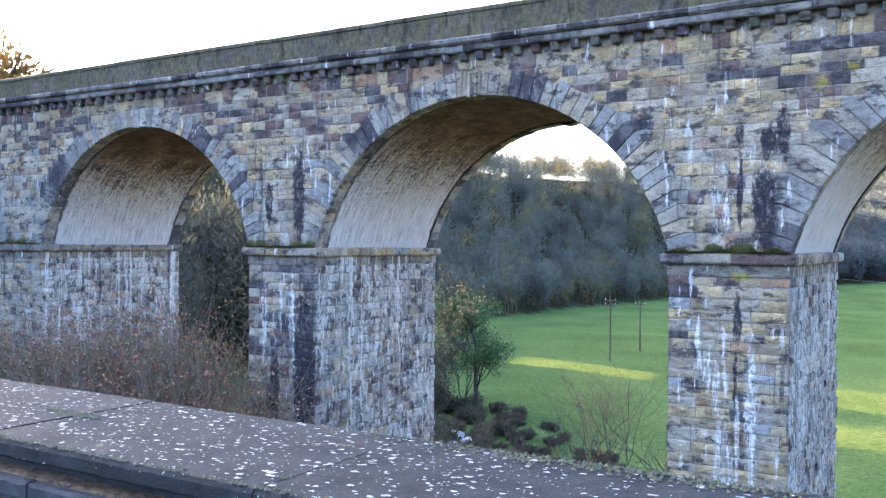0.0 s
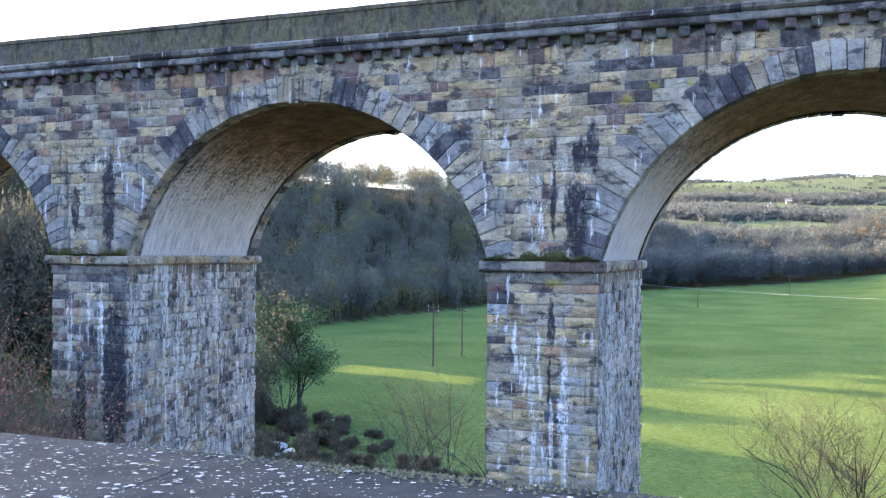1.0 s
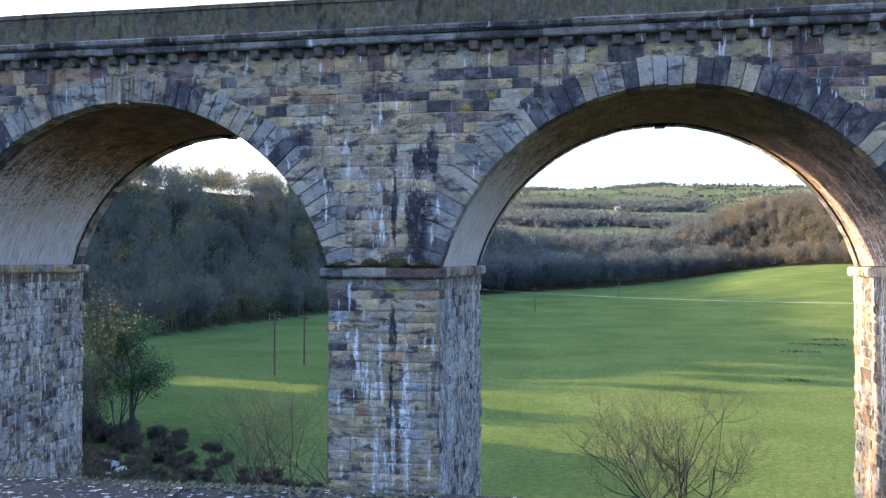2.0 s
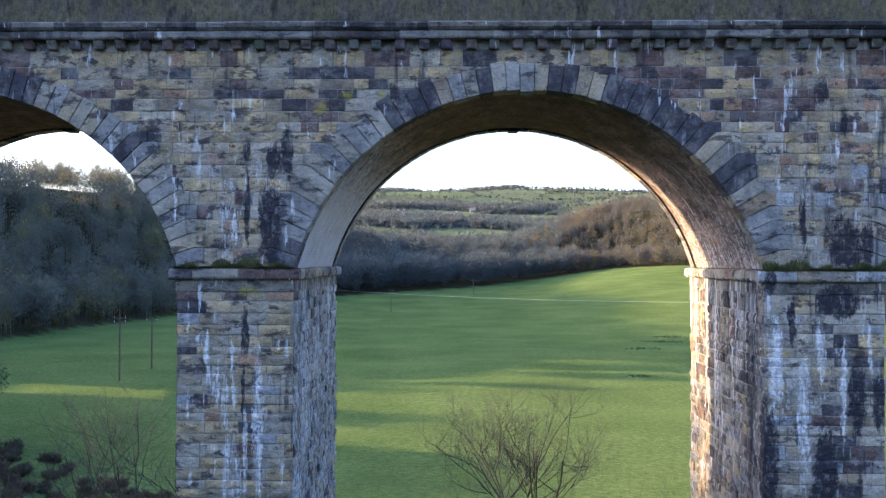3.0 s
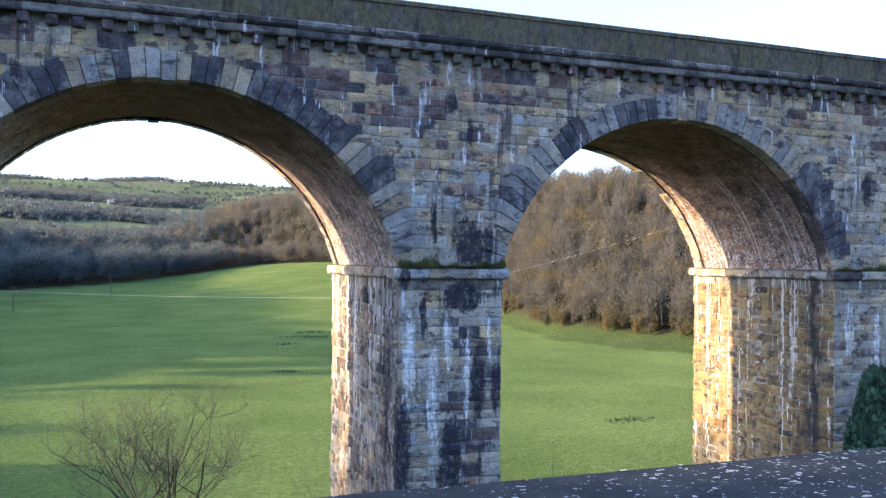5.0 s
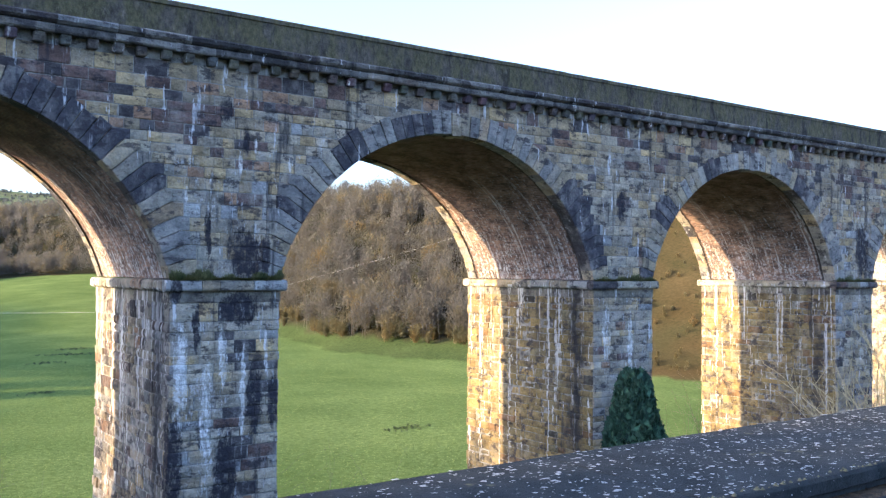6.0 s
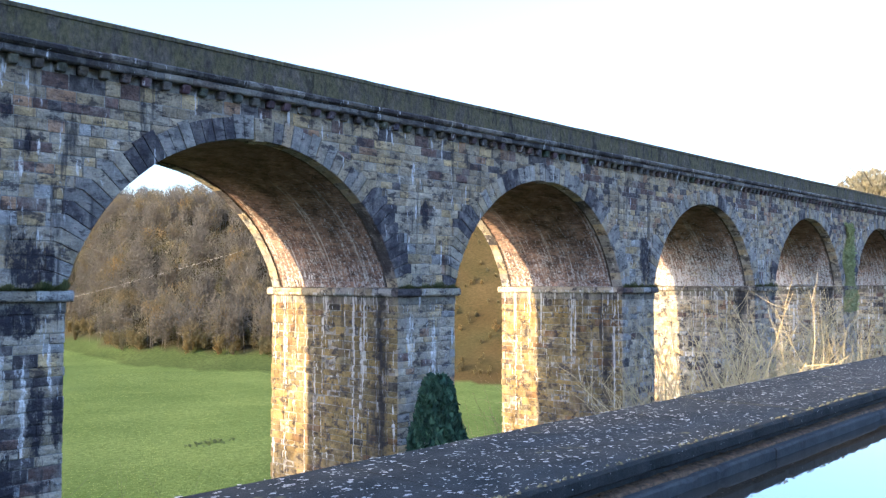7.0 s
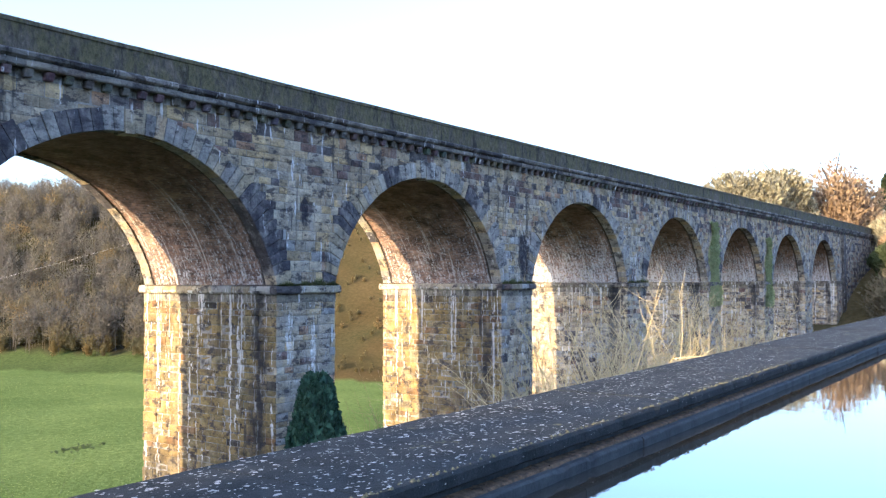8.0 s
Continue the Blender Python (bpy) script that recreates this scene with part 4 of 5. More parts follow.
def land(x, y):
    dx, dy = x - EX, y - EY
    d, az = math.hypot(dx, dy), math.degrees(math.atan2(-dx, dy))
    e, t = lerp_edge(az)
    z = 9.0 * smooth(250, 700, d)
    z += 9.0 * smooth(-2, -14, az) * smooth(-30, -17, az) * smooth(200, 560, d)
    w = 110.0 + 0.1 * e
    z = max(z, (18.0 + t * (e + w)) * smooth(e - 4, e + w, d))
    if d > 850:
        q = min(max((d - 850) / 1550, 0.0), 1.0)
        side = 0.15 + 0.85 * smooth(-24, -14, az) * smooth(28, 19, az)
        z = max(z, 14 + side * 196 * q ** 0.95 + 16 * noise.noise((x / 320, y / 320, 1.0)) * smooth(900, 1400, d))
    if d < 160:
        z = max(z, (9 * smooth(8, -30, x) + 9 * smooth(-38, -75, x)) * smooth(60, 35, y), 20 * smooth(103, 178, x) * smooth(75, 42, y))
        z -= 1.5 * smooth(10, 3, abs(x + 5 + 0.1 * y)) * (y > 8)
    return z + 0.35 * noise.noise((x / 17, y / 17, 0.0))


# far fields: patches round scattered middles; kind 1 is wood
field_rng = random.Random(12)
FIELDS = collections.defaultdict(list)
for i in range(-12, 13):
    for j in range(3, 20):
        FIELDS[i, j].append(((i + field_rng.uniform(0.1, 0.9)) * 150, (j + field_rng.uniform(0.1, 0.9)) * 150, field_rng.randrange(6)))


def field_at(x, y):
    """How near a point is to a field's border, in metres, and the field's kind."""
    x += 40 * noise.noise((x / 210, y / 210, 2.0))
    i, j = math.floor(x / 150), math.floor(y / 150)
    near = sorted((math.hypot(x - fx, y - fy), kind) for a in (-1, 0, 1) for b in (-1, 0, 1) for fx, fy, kind in FIELDS.get((i + a, j + b), ()))
    if len(near) < 2:
        return 99.0, 0
    return near[1][0] - near[0][0], near[0][1]


def land_tint(x, y, d, az, e):
    if x > 95 and y < 48:
        return (0.06, 0.054, 0.034)
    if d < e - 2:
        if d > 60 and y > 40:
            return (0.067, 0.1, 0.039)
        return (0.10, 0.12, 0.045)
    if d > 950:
        # field tints dulled towards blue, with the haze of distance painted in
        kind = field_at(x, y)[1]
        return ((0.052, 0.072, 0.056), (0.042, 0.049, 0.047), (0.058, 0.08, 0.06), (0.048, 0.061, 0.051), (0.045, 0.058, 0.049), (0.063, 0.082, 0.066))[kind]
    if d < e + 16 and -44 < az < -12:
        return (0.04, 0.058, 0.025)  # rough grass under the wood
    if -56 < az < -43:
        q = 0.5 + 0.5 * noise.noise((x / 9, y / 9, 2.0))
        return (0.036 + 0.024 * q, 0.038 + 0.002 * q, 0.021)  # grass and bracken
    return (0.032, 0.031, 0.022)


azs = [a * 0.5 for a in range(-180, 161)] + [80 + 4 * i for i in range(1, 47)]
rs = [0.5, 3, 6, 10] + [10 * 1.022 ** i for i in range(1, 280)]
rs = [q for q in rs if q < 4200]
verts, tints = [], []
for rr in rs:
    for az in azs:
        x, y = EX - rr * math.sin(radians(az)), EY + rr * math.cos(radians(az))
        e, t = lerp_edge(az if az <= 180 else az - 360)
        verts.append((x, y, land(x, y)))
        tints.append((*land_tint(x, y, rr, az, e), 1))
n = len(azs)
faces = [(i * n + j, i * n + (j + 1) % n, (i + 1) * n + (j + 1) % n, (i + 1) * n + j) for i in range(len(rs) - 1) for j in range(n)]
ground = tagged(mesh_object("ground", verts, faces, M_GROUND, None, "", tints, True), "green valley pasture rising to wooded and hedged hills", "ground", kind="structure")

# ---- woods ----
nrng = np.random.default_rng(7)


def crown_quads(count, size, rx, rz, base, fat=1.0):
    """Twig sprays through a crown of uneven outline, pointing outwards and up: count x 4 corners."""
    d = nrng.normal(size=(count, 3))
    d /= np.linalg.norm(d, axis=1)[:, None]
    lump = 0.84 + 0.16 * np.sin(d[:, 0] * 5 + nrng.uniform(0, 6)) * np.sin(d[:, 2] * 4 + d[:, 1] * 3 + nrng.uniform(0, 6))
    rad = nrng.uniform(0.12, 1.0, count) ** 0.5 * lump
    c = d * rad[:, None] * (rx, rx, rz) + (0, 0, base + rz)
    a = d * (1, 1, 0.6) + (0, 0, 0.7) + 0.45 * nrng.normal(size=(count, 3))
    a /= np.linalg.norm(a, axis=1)[:, None]
    b = np.cross(a, nrng.normal(size=(count, 3)))
    b /= np.linalg.norm(b, axis=1)[:, None]
    s = size * nrng.uniform(0.5, 1.3, (count, 1))
    a, b = a * s, b * s * fat * nrng.uniform(0.14, 0.32, (count, 1))
    return np.stack([c - a - b, c + a - 0.4 * b, c + a + 0.4 * b, c - a + b], 1)


def quad_object(name, quads, mat, parent=None):
    """One mesh of many sprays, each a slim triangle from its broad foot to its tip."""
    foot, side = quads[:, 0], quads[:, 3] - quads[:, 0]
    v = np.stack([foot - 0.15 * side, (quads[:, 1] + quads[:, 2]) / 2, foot + 1.15 * side], 1).reshape(-1, 3)
    me = bpy.data.meshes.new(name)
    k = len(quads)
    me.vertices.add(3 * k)
    me.vertices.foreach_set("co", v.astype(np.float32).ravel())
    me.loops.add(3 * k)
    me.loops.foreach_set("vertex_index", np.arange(3 * k, dtype=np.int32))
    me.polygons.add(k)
    me.polygons.foreach_set("loop_start", np.arange(0, 3 * k, 3, dtype=np.int32))
    me.materials.append(mat)
    me.update(calc_edges=True)
    ob = new(name, me)
    if parent:
        ob.parent = parent
    return ob


def wood(name, label, mat, az0, az1, depth, trees, height, count, size, beyond=0.0, stems=0):
    out = []
    for _ in range(trees):
        az = nrng.uniform(az0, az1)
        e, t = lerp_edge(az)
        d = e + beyond + depth * nrng.uniform(0, 1)
        x, y = EX - d * math.sin(radians(az)), EY + d * math.cos(radians(az))
        if x < -60 and 110 < y + 0.2 * (x + 32) < 132:
            continue  # trees left out to let a shaft of sun through
        h = height * nrng.uniform(0.65, 1.15)
        q = crown_quads(count, size, h * nrng.uniform(0.22, 0.34), h * 0.46, h * 0.08)
        z = land(x, y) - 0.3
        out.append(q + (x, y, z))
        for _ in range(stems):
            u, v, g = nrng.uniform(-0.25, 0.25) * h, nrng.uniform(-0.25, 0.25) * h, nrng.uniform(0.06, 0.13)
            px, py = x + u, y + v
            lean, tp = nrng.normal() * 0.05 * h, nrng.uniform(0.6, 0.95) * h
            out.append(np.array([[(px - g, py, z), (px + g, py, z), (px + lean + g * 0.3, py, z + tp), (px + lean - g * 0.3, py, z + tp)], [(px, py - g, z), (px, py + g, z), (px + lean, py + g * 0.3, z + tp), (px + lean, py - g * 0.3, z + tp)]]))
    return tagged(quad_object(name, np.concatenate(out), mat), label, "woodland", kind="stuff")


wood("wooded_hillside", "dark bare winter woodland on the valley side", M_WOOD_DARK, 11, 33, 150, 900, 14, 420, 0.4, 0.0, 3)
# this stretch's shade is painted in by the darker wood colour
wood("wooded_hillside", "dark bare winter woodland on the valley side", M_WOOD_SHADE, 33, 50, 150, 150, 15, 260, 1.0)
wood("wooded_hillside", "brown bare winter woodland with some autumn leaves", M_WOOD_BROWN, -39, -21, 160, 950, 11, 420, 0.36, 15.0, 4)
wood("thicket", "yellow and russet undergrowth along the wood's edge", M_WOOD_EDGE, -39, -14, 10, 120, 5.0, 320, 0.32, 12.0)
wood("thicket", "yellow and russet undergrowth along the wood's edge", M_WOOD_EDGE, 12, 27, 14, 32, 3.6, 260, 0.3, 0.0)
wood("wooded_hillside", "brown bare winter woodland with some autumn leaves", M_WOOD_BROWN, -58, -43, 60, 110, 12.5, 380, 0.42, 85.0, 4)
wood("thicket", "russet bushes scattered over the bracken slope", M_WOOD_EDGE, -56, -43, 80, 220, 1.8, 120, 0.2, 4.0)
wood("wooded_hillside", "brown bare winter woodland on a far spur", M_WOOD_BROWN, -22, -4, 240, 900, 15, 330, 0.6)
wood("far_woodland", "winter woodland along the meadow's far edge, coloured haze-grey", M_WOOD_FAR, -7, 15, 60, 330, 19, 420, 0.7)
wood("far_woodland", "winter woodland along the meadow's far edge, coloured haze-grey", M_WOOD_FAR, -7, 15, 430, 850, 18, 220, 1.0, 60.0)

# far hedges and copses on the hills
out = []
while len(out) < 11000:
    az, d = nrng.uniform(-16, 18), 880 * (2450 / 880) ** nrng.uniform()
    x, y = EX - d * math.sin(radians(az)), EY + d * math.cos(radians(az))
    border, kind = field_at(x, y)
    if border < 9:
        h = 6.0
    elif kind == 1:
        h = 13.0
    elif nrng.uniform() < 0.03:
        h = 8.0
    else:
        continue
    h *= nrng.uniform(0.6, 1.25)
    out.append(crown_quads(16, 1.9, h * 0.45, h * 0.5, 0, 1.5) + (x, y, land(x, y)))
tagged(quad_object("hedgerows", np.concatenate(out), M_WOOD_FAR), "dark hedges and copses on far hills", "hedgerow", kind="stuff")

# upright grass of the pasture, nearest part
k = 120000
az = np.radians(nrng.uniform(-42, 33, k))
d = np.sqrt(nrng.uniform(62.0 ** 2, 185.0 ** 2, k))
gx, gy = EX - d * np.sin(az), EY + d * np.cos(az)
keep = gy > 40
gx, gy, d = gx[keep], gy[keep], d[keep]
gz = np.array([land(a, b) for a, b in zip(gx, gy)])
k = len(gx)
an = nrng.uniform(0, math.pi, k)
w = nrng.uniform(0.04, 0.1, k)
u = np.stack([np.cos(an) * w, np.sin(an) * w, 0 * an], 1)
top = np.stack([nrng.normal(size=k) * 0.04, nrng.normal(size=k) * 0.04, nrng.uniform(0.03, 0.08, k)], 1)
c = np.stack([gx, gy, gz - 0.02], 1)
tagged(quad_object("meadow_grass", np.stack([c - u, c + u, c + u * 0.7 + top, c - u * 0.7 + top], 1), M_MEADOW), "short green grass of the pasture", "grass", kind="stuff")

# dark rushes in the damp spots of the pasture
out = []
for x, y, w in ((71.0, 86.7, 2.6), (59.0, 200.0, 6.0), (42.3, 139.0, 2.4), (63.0, 212.0, 4.5), (52.0, 185.0, 3.0)):
    for _ in range(int(14 * w)):
        u, v = nrng.normal() * w * 0.55, nrng.normal() * w * 0.3
        out.append(crown_quads(10, 0.16, 0.2, 0.14, 0.0) + (x + u, y + v, land(x + u, y + v)))
tagged(quad_object("rushes", np.concatenate(out), M_RUSH), "dark rush tufts in damp spots of the pasture", "rushes", kind="stuff")

# wood added beyond the viaduct's near end, low where two sunshafts cross the pasture
out = []
for _ in range(190):
    line = nrng.uniform(52, 134)  # where the tree's shade crosses the poles' line
    x = nrng.uniform(-104, -68 if line < 100 else -86)
    reach = nrng.uniform(8, 26)
    if 115 < line < 129:
        reach = -46
    elif 91 < line < 103:
        reach = -12
    elif 74 < line < 91:
        reach = nrng.uniform(20, 34)
    h = max(3.0, 0.249 * (reach - x))
    w = min(h * 0.3, 5.0 if reach > 0 else 3.0)
    y = line - 0.2 * (x + 32)
    out.append(crown_quads(700, 0.8, w, h * 0.48, h * 0.04) + (x, y, land(x, y)))
tagged(quad_object("meadow_wood", np.concatenate(out), M_WOOD_SHADE), "dark bare trees added beside the pasture to shape its sun", "woodland", kind="stuff")

# knoll trees mostly left of the view, shade put into their dark colour
out = []
for _ in range(60):
    x, y = nrng.uniform(-165, -115), nrng.uniform(62, 88)
    h = nrng.uniform(17, 23)
    out.append(crown_quads(450, 1.2, h * 0.32, h * 0.46, h * 0.06) + (x, y, land(x, y)))
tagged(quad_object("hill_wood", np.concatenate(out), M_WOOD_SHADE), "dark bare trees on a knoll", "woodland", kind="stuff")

# unseen wood added on the bank at the canal's near end, blocking the low sun
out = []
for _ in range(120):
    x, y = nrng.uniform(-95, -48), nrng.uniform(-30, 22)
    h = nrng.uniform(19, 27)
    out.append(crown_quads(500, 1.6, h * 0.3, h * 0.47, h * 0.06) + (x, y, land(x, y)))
tagged(quad_object("bank_wood", np.concatenate(out), M_WOOD_SHADE), "unseen tall bare trees on the bank, added to block the sun", "woodland", kind="stuff")


# low dark scrub along the brook below the viaduct
out = []
for _ in range(300):
    az = nrng.uniform(15, 33)
    d = nrng.uniform(58, 70 + 1.9 * (az - 15))
    x, y = EX - d * math.sin(radians(az)), EY + d * math.cos(radians(az))
    h = nrng.uniform(0.5, 1.2) + 1.1 * smooth(25, 32, az)
    out.append(crown_quads(300, 0.3, h * 0.8, h * 0.5, 0) + (x, y, land(x, y) - 0.2))
tagged(quad_object("brook_scrub", np.concatenate(out), M_SCRUB), "dark low scrub and brambles along the brook", "scrub", kind="stuff")


# ---- single trees and shrubs: tapered trunk, limbs and twigs ----
def tube(s, p, q, r0, r1, sides=5):
    p, q = Vector(p), Vector(q)
    ax = (q - p).normalized()
    u = ax.orthogonal().normalized()
    w = ax.cross(u)
    v = []
    for c, r in ((p, r0), (q, r1)):
        for i in range(sides):
            a = 2 * math.pi * i / sides
            v.append(c + u * (r * math.cos(a)) + w * (r * math.sin(a)))
    s.add([tuple(t) for t in v], [(i, (i + 1) % sides, sides + (i + 1) % sides, sides + i) for i in range(sides)])


def grow(wood_s, twig_s, p, d, length, r, level, rg, droop=0.0, tips=None, fork=(3, 5), up=0.15, ratio=0.45):
    """A limb in bent pieces, with side limbs; the last two levels are twigs."""
    pieces = 4 if level > 1 else 3
    pts = [Vector(p)]
    for i in range(pieces):
        d = (d + Vector((rg.uniform(-1, 1), rg.uniform(-1, 1), rg.uniform(-1, 1))) * 0.22 + Vector((0, 0, up - droop))).normalized()
        pts.append(pts[-1] + d * (length / pieces))
    s = wood_s if level >= 2 else twig_s
    for i in range(pieces):
        tube(s, pts[i], pts[i + 1], r * (1 - 0.62 * i / pieces), r * (1 - 0.62 * (i + 1) / pieces), 6 if level >= 3 else (4 if level == 2 else 3))
    if level == 0:
        if tips is not None:
            tips.append(pts[-1])
        return
    for _ in range(rg.randint(*fork)):
        t = rg.uniform(0.3, 1.0)
        i = min(int(t * pieces), pieces - 1)
        at = pts[i].lerp(pts[i + 1], t * pieces - i)
        side = Vector((rg.uniform(-1, 1), rg.uniform(-1, 1), rg.uniform(-0.3, 0.8))).normalized()
        grow(wood_s, twig_s, at, (d * 0.55 + side * 0.8).normalized(), length * rg.uniform(0.45, 0.7), r * ratio, level - 1, rg, droop, tips, fork, up, ratio)


def bare_tree(x, y, top, seed, label, bark=None, twig=None, stems=1, levels=4, spread=0.5, r=None, base=None, fork=(3, 5), name="bare_tree", share=0.45, category="tree", up=0.15, bole=0.0, ratio=0.45):
    rg = random.Random(seed)
    z0 = land(x, y) - 0.2 if base is None else base
    h = top - z0
    w, t, tips = Soup(), Soup(), []
    r = r or h * 0.014
    if bole:
        tube(w, (0, 0, 0), (0, 0, bole), r * 1.7, r * 1.3, 8)
    for i in range(stems):
        a = rg.uniform(0, 6.28)
        lean = spread * rg.uniform(0.3, 1.0) if stems > 1 else 0.05
        d = Vector((math.cos(a) * lean, math.sin(a) * lean, 1)).normalized()
        grow(w, t, (math.cos(a) * 0.15 * (stems > 1), math.sin(a) * 0.15 * (stems > 1), bole * (0.75 + 0.25 * i / stems)), d, h * share * (1.25 if stems > 1 else 1.0), r, levels, rg, 0.0, tips, fork, up, ratio)
    root = tagged(empty(name, (x, y, z0)), label, category)
    zmax = float(np.percentile(np.concatenate([v[:, 2] for v in t.v]), 99.7))
    k = h / zmax
    trunk = w.make("trunk", bark or M_BARK, root)
    crown = t.make("crown", twig or M_TWIG, root)
    trunk.scale = crown.scale = (k, k, k)
    return root, [p * k for p in tips]


def leaf_cloud(points, count, size, jitter):
    pts = np.array([p[:] for p in points])
    c = pts[nrng.integers(0, len(pts), count)] + nrng.normal(size=(count, 3)) * jitter
    a = nrng.normal(size=(count, 3))
    a /= np.linalg.norm(a, axis=1)[:, None]
    b = np.cross(a, nrng.normal(size=(count, 3)))
    b /= np.linalg.norm(b, axis=1)[:, None]
    s = size * nrng.uniform(0.6, 1.3, (count, 1))
    return np.stack([c - a * s - b * s * 0.7, c + a * s * 1.2, c + a * s * 1.2, c - a * s + b * s * 0.7], 1)


bare_tree(18.6, 46.0, 12.6, 11, "bare spreading ash tree in the pasture", M_DARKTWIG, M_DARKTWIG, stems=8, levels=4, spread=1.25, share=0.3, fork=(4, 6), r=0.05, up=0.1, bole=4.4, ratio=0.46)
bare_tree(-4.6, 51.0, 12.0, 4, "thin bare sapling by the viaduct", M_DARKTWIG, M_DARKTWIG, stems=4, levels=3, spread=0.45, r=0.07, fork=(4, 6))
bare_tree(-7.5, 49.0, 10.5, 21, "thin bare sapling by the viaduct", M_DARKTWIG, M_DARKTWIG, stems=4, levels=3, spread=0.5, r=0.06, fork=(4, 6))
bare_tree(2.2, 50.0, 10.8, 8, "thin bare sapling by the viaduct", M_DARKTWIG, M_DARKTWIG, stems=3, levels=3, spread=0.5, r=0.06, fork=(4, 6))
ivy_tree, tips = bare_tree(-32.5, 83.0, 12.9, 6, "dark ivy-clad tree at the meadow's edge", M_DARKTWIG, M_DARKTWIG, levels=4, share=0.4, fork=(4, 5), r=0.24, up=0.1)
quad_object("ivy", leaf_cloud(tips, 12000, 0.09, 0.35), M_IVY, ivy_tree)
# dark twigs and leaves carry this scrub's shade in their colour
for i, (x, y, top) in enumerate(((-36, 81, 5.5), (-34, 77, 4.5), (-39, 86, 7.5), (-37.5, 89, 9.0), (-28, 62, 15), (-33, 58, 19), (-37, 66, 21), (-27, 50, 17), (-41, 52, 23))):
    sh, tips = bare_tree(x, y, top, 40 + i, "dark tangled scrub below the viaduct", M_DARKTWIG, M_DARKTWIG, stems=5, levels=3, spread=0.6, r=0.07, fork=(4, 6), name="scrub", category="shrub")
    quad_object("leaves", leaf_cloud(tips, 2200, 0.09, 0.45), M_SCRUB, sh)


def boulder(x, y, w, seed):
    """A water-worn rock lying in the brook."""
    bm = bmesh.new()
    bmesh.ops.create_icosphere(bm, subdivisions=3, radius=1.0)
    for v in bm.verts:
        v.co *= 0.85 + 0.3 * noise.noise(v.co * 1.4 + Vector((seed, 0, 0)))
        v.co.x, v.co.y, v.co.z = v.co.x * w, v.co.y * w * 0.6, max(v.co.z, -0.3) * w * 0.42
    ob = tagged(part("rock", bm, M_RENDER), "pale water-worn rock in the brook", "rock", "rocks in the brook")
    ob.location = (x, y, land(x, y) + 0.1 * w)


for i, (x, y, w) in enumerate(((-27.8, 71.0, 1.5), (-25.6, 70.0, 0.9), (-29.6, 72.4, 0.8), (-26.6, 68.8, 0.6))):
    boulder(x, y, w, 3.7 * i)

# bramble and scrub on the bank before the viaduct
for i in range(21):
    x, y = -33 + i * 1.3 + nrng.uniform(-0.4, 0.4), nrng.uniform(18.5, 24.0)
    top = (11.6 + 0.17 * (x + 33) if x < -11 else 15.4 - 0.7 * (x + 11)) + nrng.uniform(-0.6, 0.5)
    sh, tips = bare_tree(x, y, top, 70 + i, "brown bramble and bare twigs on the bank", M_TWIG, M_TWIG, stems=14, levels=2, spread=0.8, r=0.06, fork=(8, 11), name="bramble", category="shrub")
    quad_object("leaves", leaf_cloud(tips, 4200, 0.045, 0.3), M_BRAMBLE if i % 4 else M_IVY, sh)

# evergreen at the foot of a pier, twiggy shrub beside it
z0 = land(41.6, 24.3)
ever = tagged(empty("evergreen_shrub", (41.6, 24.3, z0 - 0.2)), "dense dark green columnar evergreen against a pier", "shrub")
s = Soup()
tube(s, (0, 0, 0), (0, 0, 9), 0.16, 0.05)
s.make("trunk", M_BARK, ever)
H = 14.5 - z0
k = 22000
zz = nrng.uniform(0.06, 1.0, k) ** 0.8
rad = 1.5 * np.sqrt(1.04 - zz ** 5.0) * nrng.uniform(0.3, 1.0, k) ** 0.4 * (0.92 + 0.08 * np.sin(zz * 40))
an = nrng.uniform(0, 6.283, k)
c = np.stack([np.cos(an) * rad, np.sin(an) * rad, zz * H], 1)
a = np.stack([np.cos(an) * 0.4, np.sin(an) * 0.4, np.ones(k)], 1) + 0.4 * nrng.normal(size=(k, 3))
a = a / np.linalg.norm(a, axis=1)[:, None] * nrng.uniform(0.06, 0.17, (k, 1))
b = np.cross(a, nrng.normal(size=(k, 3))) * 0.4
quad_object("foliage", np.stack([c - a - b, c + a, c + a, c - a + b], 1), M_EVERGREEN, ever)
bare_tree(47.5, 23.0, 15.0, 15, "bare twisted shrub beside a pier", stems=4, levels=3, spread=0.9, r=0.06, fork=(4, 6), name="bare_shrub", category="shrub")
bare_tree(50.5, 22.0, 14.2, 16, "bare twisted shrub beside a pier", stems=4, levels=3, spread=0.9, r=0.05, fork=(4, 6), name="bare_shrub", category="shrub")

bare_tree(26.5, 24.4, 13.0, 33, "thin bare shrub at a pier's foot", M_DARKTWIG, M_DARKTWIG, stems=6, levels=3, spread=0.6, r=0.05, fork=(3, 5), name="bare_shrub", category="shrub")

# pale willow whips before the far piers
for i, (x, y, top) in enumerate(((49, 19, 14.6), (53, 20, 15.8), (56.5, 21, 17.2), (60, 20, 18.2), (63.5, 22, 17.6), (67, 20, 16.8), (71, 21, 18.6), (75, 22, 17.8), (80, 21, 17.2), (86, 22, 17.4), (93, 22, 17.0))):
    bare_tree(x, y, top, 120 + i, "pale yellowish willow whips, leafless", M_CATKIN, M_CATKIN, stems=5, levels=3, spread=0.5, share=0.42, r=0.1, fork=(3, 4), name="willow", category="shrub", up=0.15, ratio=0.55)

